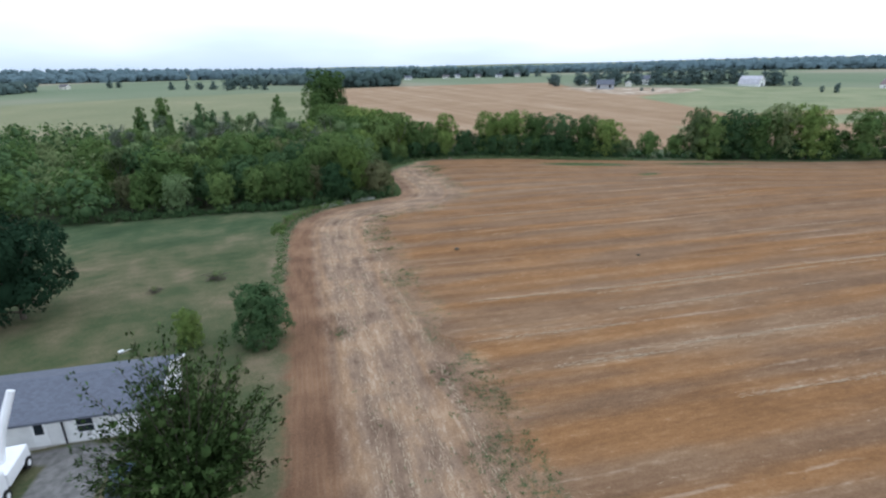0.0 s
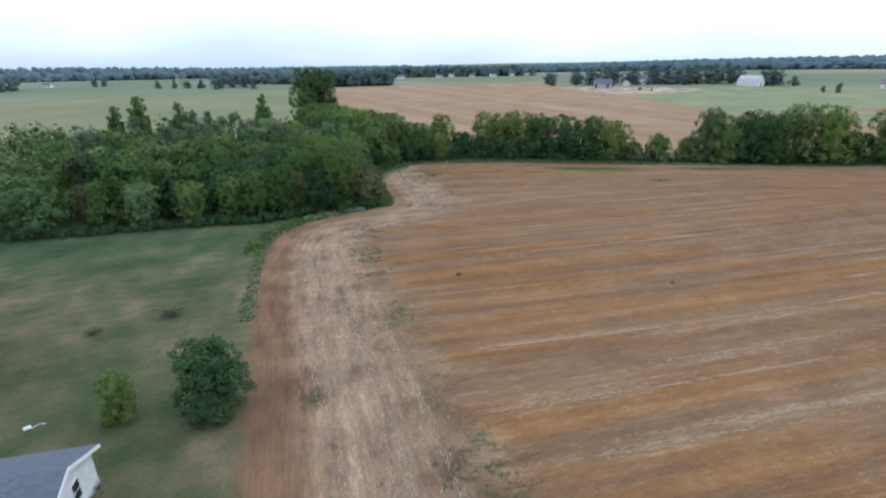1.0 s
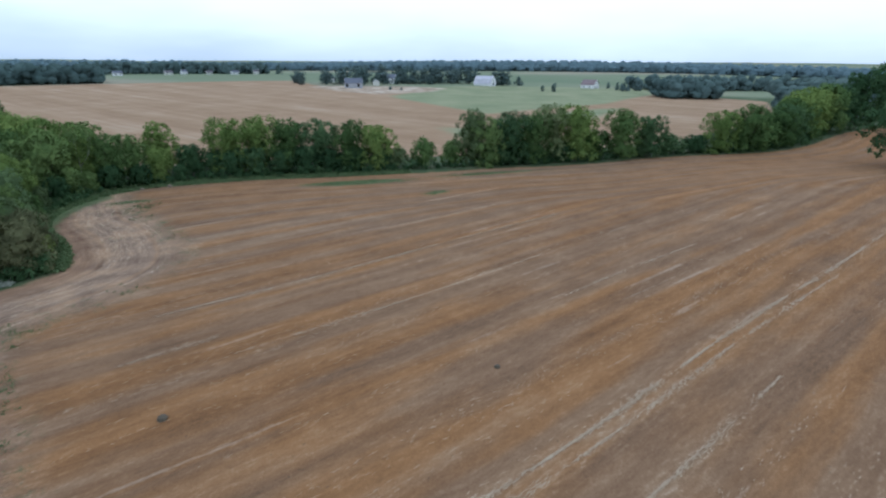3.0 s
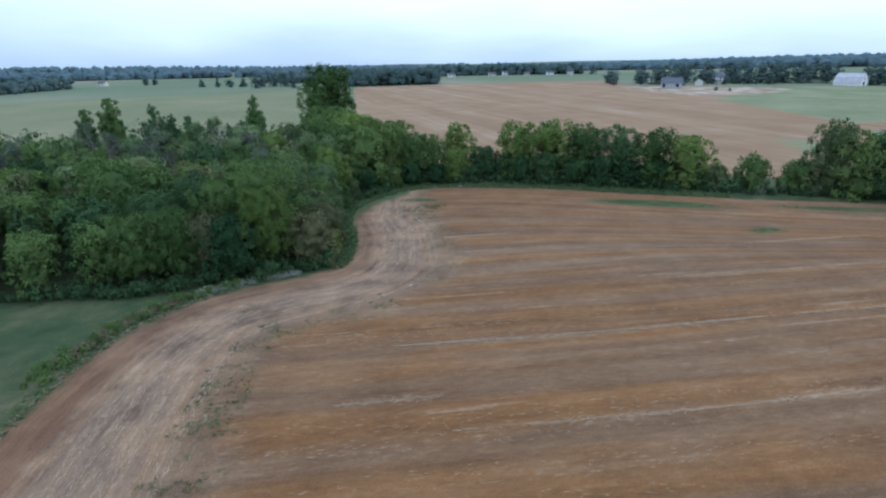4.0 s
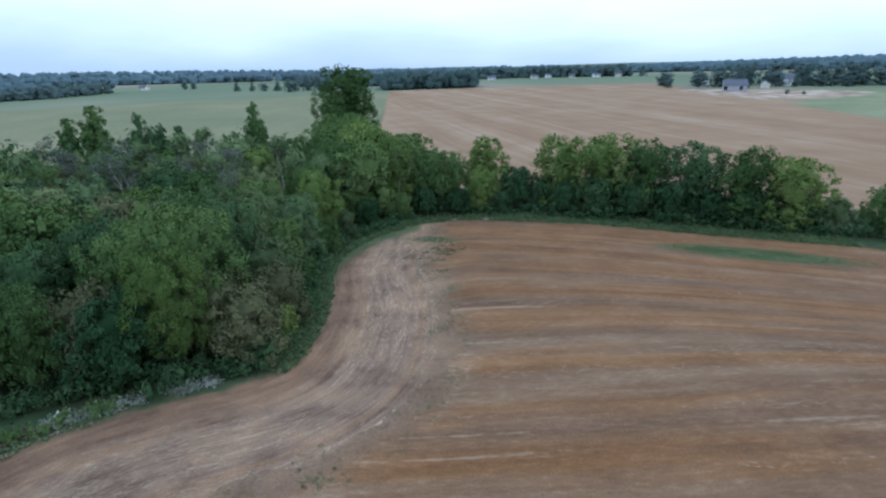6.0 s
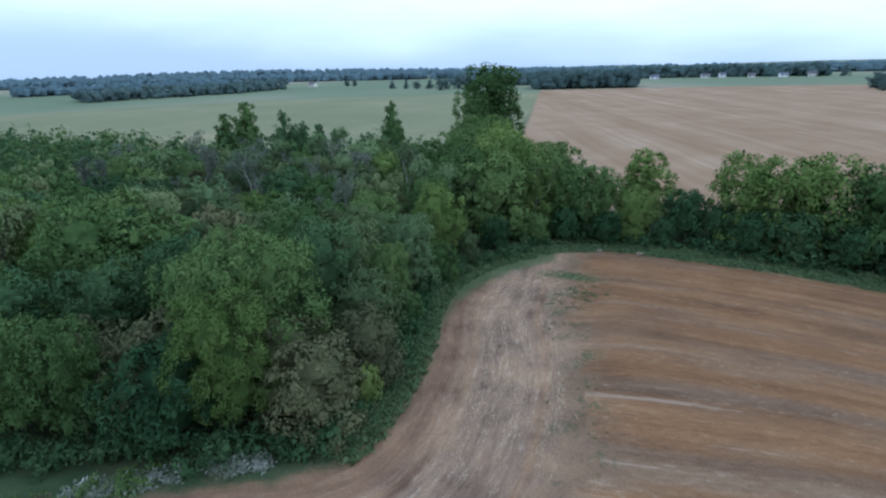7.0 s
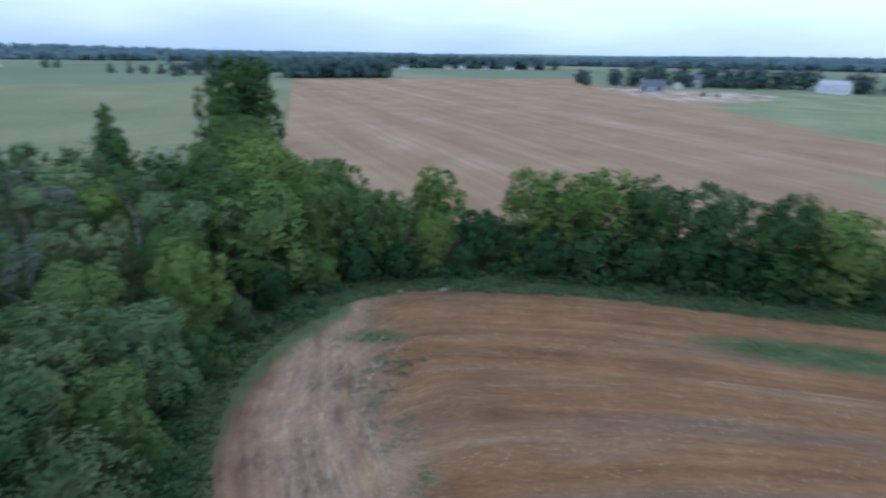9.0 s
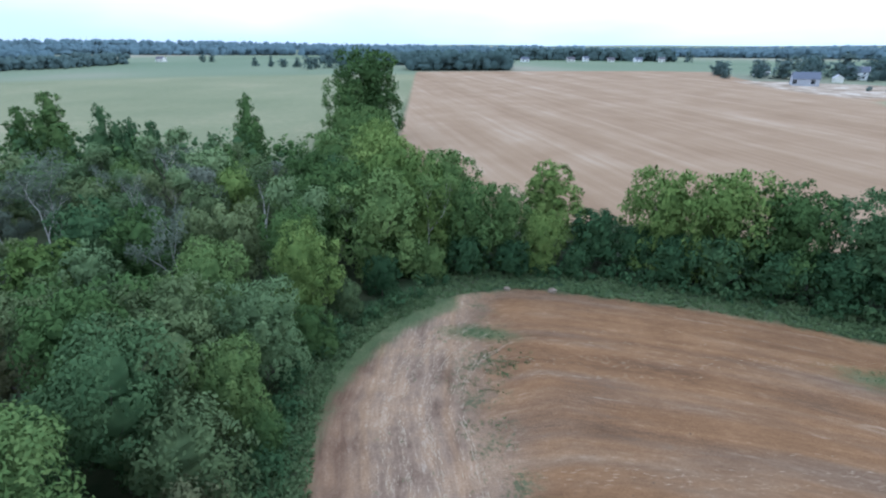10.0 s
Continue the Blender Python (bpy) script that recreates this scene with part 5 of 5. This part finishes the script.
# ---- weeds, straw and litter ----
def tufts(name, places, mat, label, category, blades=14, size=0.2, seed=1, flat=1.0):
    """Small plants as sprays of blades and leaves, in one mesh."""
    r = np.random.default_rng(seed)
    pieces = []
    for u, v, h, w in places:
        p = lay(u, v, rise(u, v))
        n = blades
        way = r.normal(size=(n, 3)) * np.array([1, 1, 0.25])
        way[:, 2] = np.abs(way[:, 2]) + 0.35 * flat
        way = unit(way)
        c = p + way * np.array([w, w, h]) * r.uniform(0.2, 1.0, (n, 1))
        a = unit(way + r.normal(0, 0.4, (n, 3)))
        b = unit(np.cross(a, r.normal(size=(n, 3))))
        s = size * r.uniform(0.6, 1.4, (n, 1))
        q = np.stack([c - a * s, c - b * s * 0.35, c + a * s, c + b * s * 0.35], 1).reshape(-1, 3)
        pieces.append((q, np.arange(4 * n).reshape(-1, 4)))
    return tagged(new(name, mesh_from(name, *merge(pieces), [mat])), label, category, kind="stuff")


def along(line, off0, off1, step, h0, h1, w, keep=1.0, clump=0.0):
    """Places off to the right of a line."""
    out, run = [], 0.0
    for (x0, y0), (x1, y1) in zip(line, line[1:]):
        ln = math.hypot(x1 - x0, y1 - y0)
        for _ in range(int(ln / step + g.random())):
            k, o = g.random(), g.uniform(off0, off1)
            s = run + k * ln
            if g.random() > keep or (clump and math.sin(s * 0.21) + math.sin(s * 0.47 + 1) + math.sin(s * 1.1 + 2) < clump):
                continue
            out.append((x0 + (x1 - x0) * k + (y1 - y0) / ln * o, y0 + (y1 - y0) * k - (x1 - x0) / ln * o, g.uniform(h0, h1), w * g.uniform(0.6, 1.4)))
        run += ln
    return out


WEED = leaf_material("weed_green", (0.055, 0.100, 0.042), (0.098, 0.148, 0.062), (0.160, 0.205, 0.092))
DRY = leaf_material("dry_grass", (0.140, 0.125, 0.075), (0.230, 0.200, 0.125), (0.340, 0.300, 0.200))
BLOOM = leaf_material("white_bloom", (0.080, 0.115, 0.055), (0.200, 0.225, 0.150), (0.600, 0.600, 0.540))
STRAW = leaf_material("straw", (0.330, 0.245, 0.160), (0.440, 0.340, 0.230), (0.540, 0.440, 0.310))
NEAR_EDGE = [p for p in LEFT_EDGE if 20 < p[1] < 178]
YARD_EDGE = [p for p in LEFT_EDGE if 66 < p[1] < 119 and p[0] < 3]
tufts("weeds", along(NEAR_EDGE, 12.5, 17.5, 0.06, 0.05, 0.22, 0.35, 0.6, 0.2), WEED, "patchy green weeds in a line through the stubble", "weeds", 9, 0.09, 2)
tufts("weeds", along(NEAR_EDGE, 5.5, 12.0, 0.3, 0.05, 0.15, 0.3, 0.5, 0.6), WEED, "scattered green weeds in the stubble", "weeds", 8, 0.08, 3)
tufts("verge_grass", along(YARD_EDGE, -0.7, 0.1, 0.4, 0.10, 0.3, 0.25), DRY, "long dry grass along the field's edge", "grass", 9, 0.16, 4)
tufts("verge_grass", along(YARD_EDGE, -1.8, -0.2, 0.20, 0.08, 0.28, 0.3), WEED, "long green grass along the field's edge", "grass", 9, 0.24, 5)
tufts("corner_grass", along([p for p in LEFT_EDGE if p[1] > 124], -3.0, 0.9, 0.03, 0.2, 0.7, 0.4) + along([p for p in TOP_EDGE if p[0] < 100], -7.0, -0.2, 0.035, 0.2, 0.7, 0.45), WEED, "rank green grass along the hedgerow's foot", "grass", 10, 0.22, 15)
tufts("white_flowers", along([(-2, 116.2), (6, 120.6), (10, 122.2)], -2.0, -0.2, 0.05, 0.4, 1.2, 0.5, 1.0, -0.6), BLOOM, "low white-flowering weeds at the wood's edge", "flowers", 12, 0.16, 6)
tufts("pale_weeds", along([(-8.8, 100), (-7, 109), (-2, 116)], -2.2, -0.3, 0.06, 0.4, 1.0, 0.5, 0.8), DRY, "pale dry weeds where lawn and field meet", "weeds", 12, 0.2, 7)
tufts("weeds", [(-0.4 + g.normal(0, 0.5), 51.2 + g.normal(0, 0.7), 0.3, 0.4) for _ in range(22)] + [(9.4 + g.normal(0, 1.2), 28.6 + g.normal(0, 1.6), 0.2, 0.4) for _ in range(90)] + [(12 + g.normal(0, 1.0), 36 + g.normal(0, 2.0), 0.2, 0.4) for _ in range(50)], WEED, "green weed clumps in the stubble", "weeds", 10, 0.07, 8)


patches = []
for cu, cv, a, b, t in ((79, 153, 15, 3.6, -27), (86, 130, 4, 2.0, 0), (30.5, 167.5, 5, 1.8, -10), (112, 139.5, 16, 2.2, -27), (22.5, 175.5, 8, 3, 35)):
    c, s = math.cos(radians(t)), math.sin(radians(t))
    for _ in range(int(a * b * 7)):
        r, w = math.sqrt(g.random()) * g.uniform(0.5, 1.1), g.uniform(0, 2 * math.pi)
        x, y = a * r * math.cos(w), b * r * math.sin(w)
        patches.append((cu + x * c - y * s, cv + x * s + y * c, g.uniform(0.04, 0.14), 0.4))
tufts("regrown_grass", patches, leaf_material("regrowth", (0.050, 0.105, 0.042), (0.075, 0.138, 0.056), (0.115, 0.172, 0.076)), "low green regrowth in damp patches of the stubble", "grass", 8, 0.08, 16)


def straw_litter():
    """Loose pale straw lying in the rows the combine left."""
    r = np.random.default_rng(12)
    n = 26000
    u, v = r.uniform(9, 110, n), r.uniform(24, 168, n)
    swath = np.sin(v * 0.83) + np.sin(v * 0.31 + 1.3) + np.sin(v * 1.9 + 0.05 * u) + 0.5 * np.sin(u * 0.13 + v * 0.05)
    keep = (swath > 1.0) & (inside(u, v, FIELD) > 2) & (np.abs(to_line(u, v, LEFT_EDGE)[0]) > 15)
    u, v = u[keep], v[keep]
    turn = r.normal(0, 0.12, len(u))
    ed = [q for q in along(NEAR_EDGE, 5.0, 15.0, 0.020, 0, 0, 1.0, 0.9)]
    near = np.array([(a, b) for a, b, _, _ in ed])
    d, s, _ = to_line(near[:, 0], near[:, 1], LEFT_EDGE)
    for at, step in ((8.2, 0.12), (10.6, 0.14), (13.6, 0.12), (6.6, 0.2)):
        run = np.array([(a, b) for a, b, _, _ in along(NEAR_EDGE, at - 0.3, at + 0.3, step, 0, 0, 1.0, 0.9, -0.9)])
        near = np.concatenate([near, run])
    d, s, _ = to_line(near[:, 0], near[:, 1], LEFT_EDGE)
    ok = np.min([np.abs(d - at) for at in (8.2, 10.6, 13.6, 6.6)], 0) < 0.31
    ok |= np.sin(d * 2.1) + np.sin(d * 4.7 + 0.05 * s) + 0.8 * np.sin(s * 0.2) > 0.6
    near = near[ok]
    eps = 0.2
    gx = (to_line(near[:, 0] + eps, near[:, 1], LEFT_EDGE)[0] - to_line(near[:, 0] - eps, near[:, 1], LEFT_EDGE)[0])
    gy = (to_line(near[:, 0], near[:, 1] + eps, LEFT_EDGE)[0] - to_line(near[:, 0], near[:, 1] - eps, LEFT_EDGE)[0])
    u, v = np.concatenate([u, near[:, 0]]), np.concatenate([v, near[:, 1]])
    turn = np.concatenate([turn, np.arctan2(gx, -gy) + r.normal(0, 0.15, len(near))])
    for v0, u0, u1, half in SWATHS:
        k = int((u1 - u0) * (44 if v0 in (55.6, 98.4) else 24))
        su = u0 + (u1 - u0) * r.beta(1.2, 1.2, k)
        gap = np.sin(su * 0.7 + v0) + np.sin(su * 0.23 + 2 * v0) + r.normal(0, 0.5, k) > -1.0
        su = su[gap]
        u, v = np.concatenate([u, su]), np.concatenate([v, v0 + 0.25 * np.sin(su / 9) + r.normal(0, 0.14, len(su)) * (1 + 0.6 * np.sin(su * 0.31 + v0))])
        turn = np.concatenate([turn, r.normal(0, 0.3, len(su))])
    ln, wd = r.uniform(0.12, 0.42, len(u)), r.uniform(0.010, 0.028, len(u))
    du, dv = np.cos(turn), np.sin(turn)
    h = rise(u, v) + 0.06 * np.sin(u / 7.0) * np.cos(v / 9.0) + r.uniform(0.02, 0.05, len(u))
    q = [lay(u + a * ln * du - b * wd * dv, v + a * ln * dv + b * wd * du, h + c) for a, b, c in ((-1, 0, 0), (0, -1, 0.003), (1, 0, 0.01), (0, 1, 0.0))]
    tagged(new("straw_litter", mesh_from("straw_litter", np.stack(q, 1).reshape(-1, 3), np.arange(4 * len(u)).reshape(-1, 4), [STRAW])), "loose pale straw lying in rows on the stubble", "straw", kind="stuff")


straw_litter()


def brush_pile(u, v, size):
    r = np.random.default_rng(int(31 * size))
    root = new("brush_pile")
    root.matrix_world = Matrix.Translation(spot(u, v)) @ Matrix.Rotation(u, 4, "Z") @ Matrix.Scale(size, 4)
    sticks = []
    for _ in range(46):
        a, t = r.uniform(0, 6.28), r.uniform(-0.1, 0.5)
        c = np.array([r.normal(0, 0.7), r.normal(0, 0.45), r.uniform(0.1, 0.6)])
        d = np.array([math.cos(a) * math.cos(t), math.sin(a) * math.cos(t), math.sin(t)]) * r.uniform(0.5, 1.3)
        sticks.append(tube([c - d, c + r.normal(0, 0.06, 3), c + d], [0.05, 0.04, 0.015], 5))
    ob = new("branches", mesh_from("branches", *merge(sticks), [BARK]))
    ob.parent = root
    tw = new("twigs", foliage("twigs", *leaf_cloud(r, np.array([[0, 0, 0.3]]), np.array([0.9]), np.array([[0, 0, 1.0]]), 420, 0.10), [LEAF["olive"]]))
    tw.parent = root
    tagged(tw, "dry olive twigs and leaves", kind="stuff")
    return tagged(root, "heap of cut branches on the dry lawn", "brush pile")


brush_pile(-16.6, 74.0, 1.0)
brush_pile(-23.7, 71.1, 0.6)


def yard_bucket(u, v):
    """A white plastic drum on its side with a hose beside it."""
    root = new("plastic_drum")
    root.matrix_world = Matrix.Translation(spot(u, v)) @ Matrix.Rotation(0.5, 4, "Z") @ Matrix.Diagonal((0.55, 0.55, 0.55, 1))
    white = plain("white_plastic", (0.78, 0.78, 0.76), 0.4, 0.06)
    link_part("drum", tube_bm([(-0.45, 0, 0.3), (-0.42, 0, 0.3), (0.42, 0, 0.3), (0.45, 0, 0.3)], [0.24, 0.3, 0.3, 0.24], 18), white, root)
    link_part("hose", tube_bm([(0.45, 0.05, 0.06), (0.9, 0.35, 0.05), (1.5, 0.4, 0.05), (1.9, 0.15, 0.05), (2.0, -0.2, 0.05)], [0.05] * 5, 8), white, root, "white hose lying in the grass")
    return tagged(root, "white plastic drum lying on the lawn", "drum")


yard_bucket(-21.9, 53.2)


for u, v, s in [(18.4, 77.3, 0.40), (41.0, 178.3, 0.6), (35.0, 179.0, 0.45), (43.0, 66.0, 0.28)]:
    bm = bmesh.new()
    bmesh.ops.create_icosphere(bm, subdivisions=3, radius=s)
    for vert in bm.verts:
        vert.co *= 1 + 0.35 * noise.noise(vert.co * 2.2 / s + Vector((u, v, 0)))
        vert.co.z *= 0.6
    me = bpy.data.meshes.new("stone")
    bm.to_mesh(me)
    bm.free()
    me.materials.append(plain("field_stone", (0.20, 0.155, 0.11) if v > 100 else (0.085, 0.068, 0.045), 0.9, 0.3, 3.0))
    ob = new("field_stone", me)
    ob.location = spot(u, v, s * 0.15)
    tagged(ob, "rough brown stone lying in the stubble", "stone")
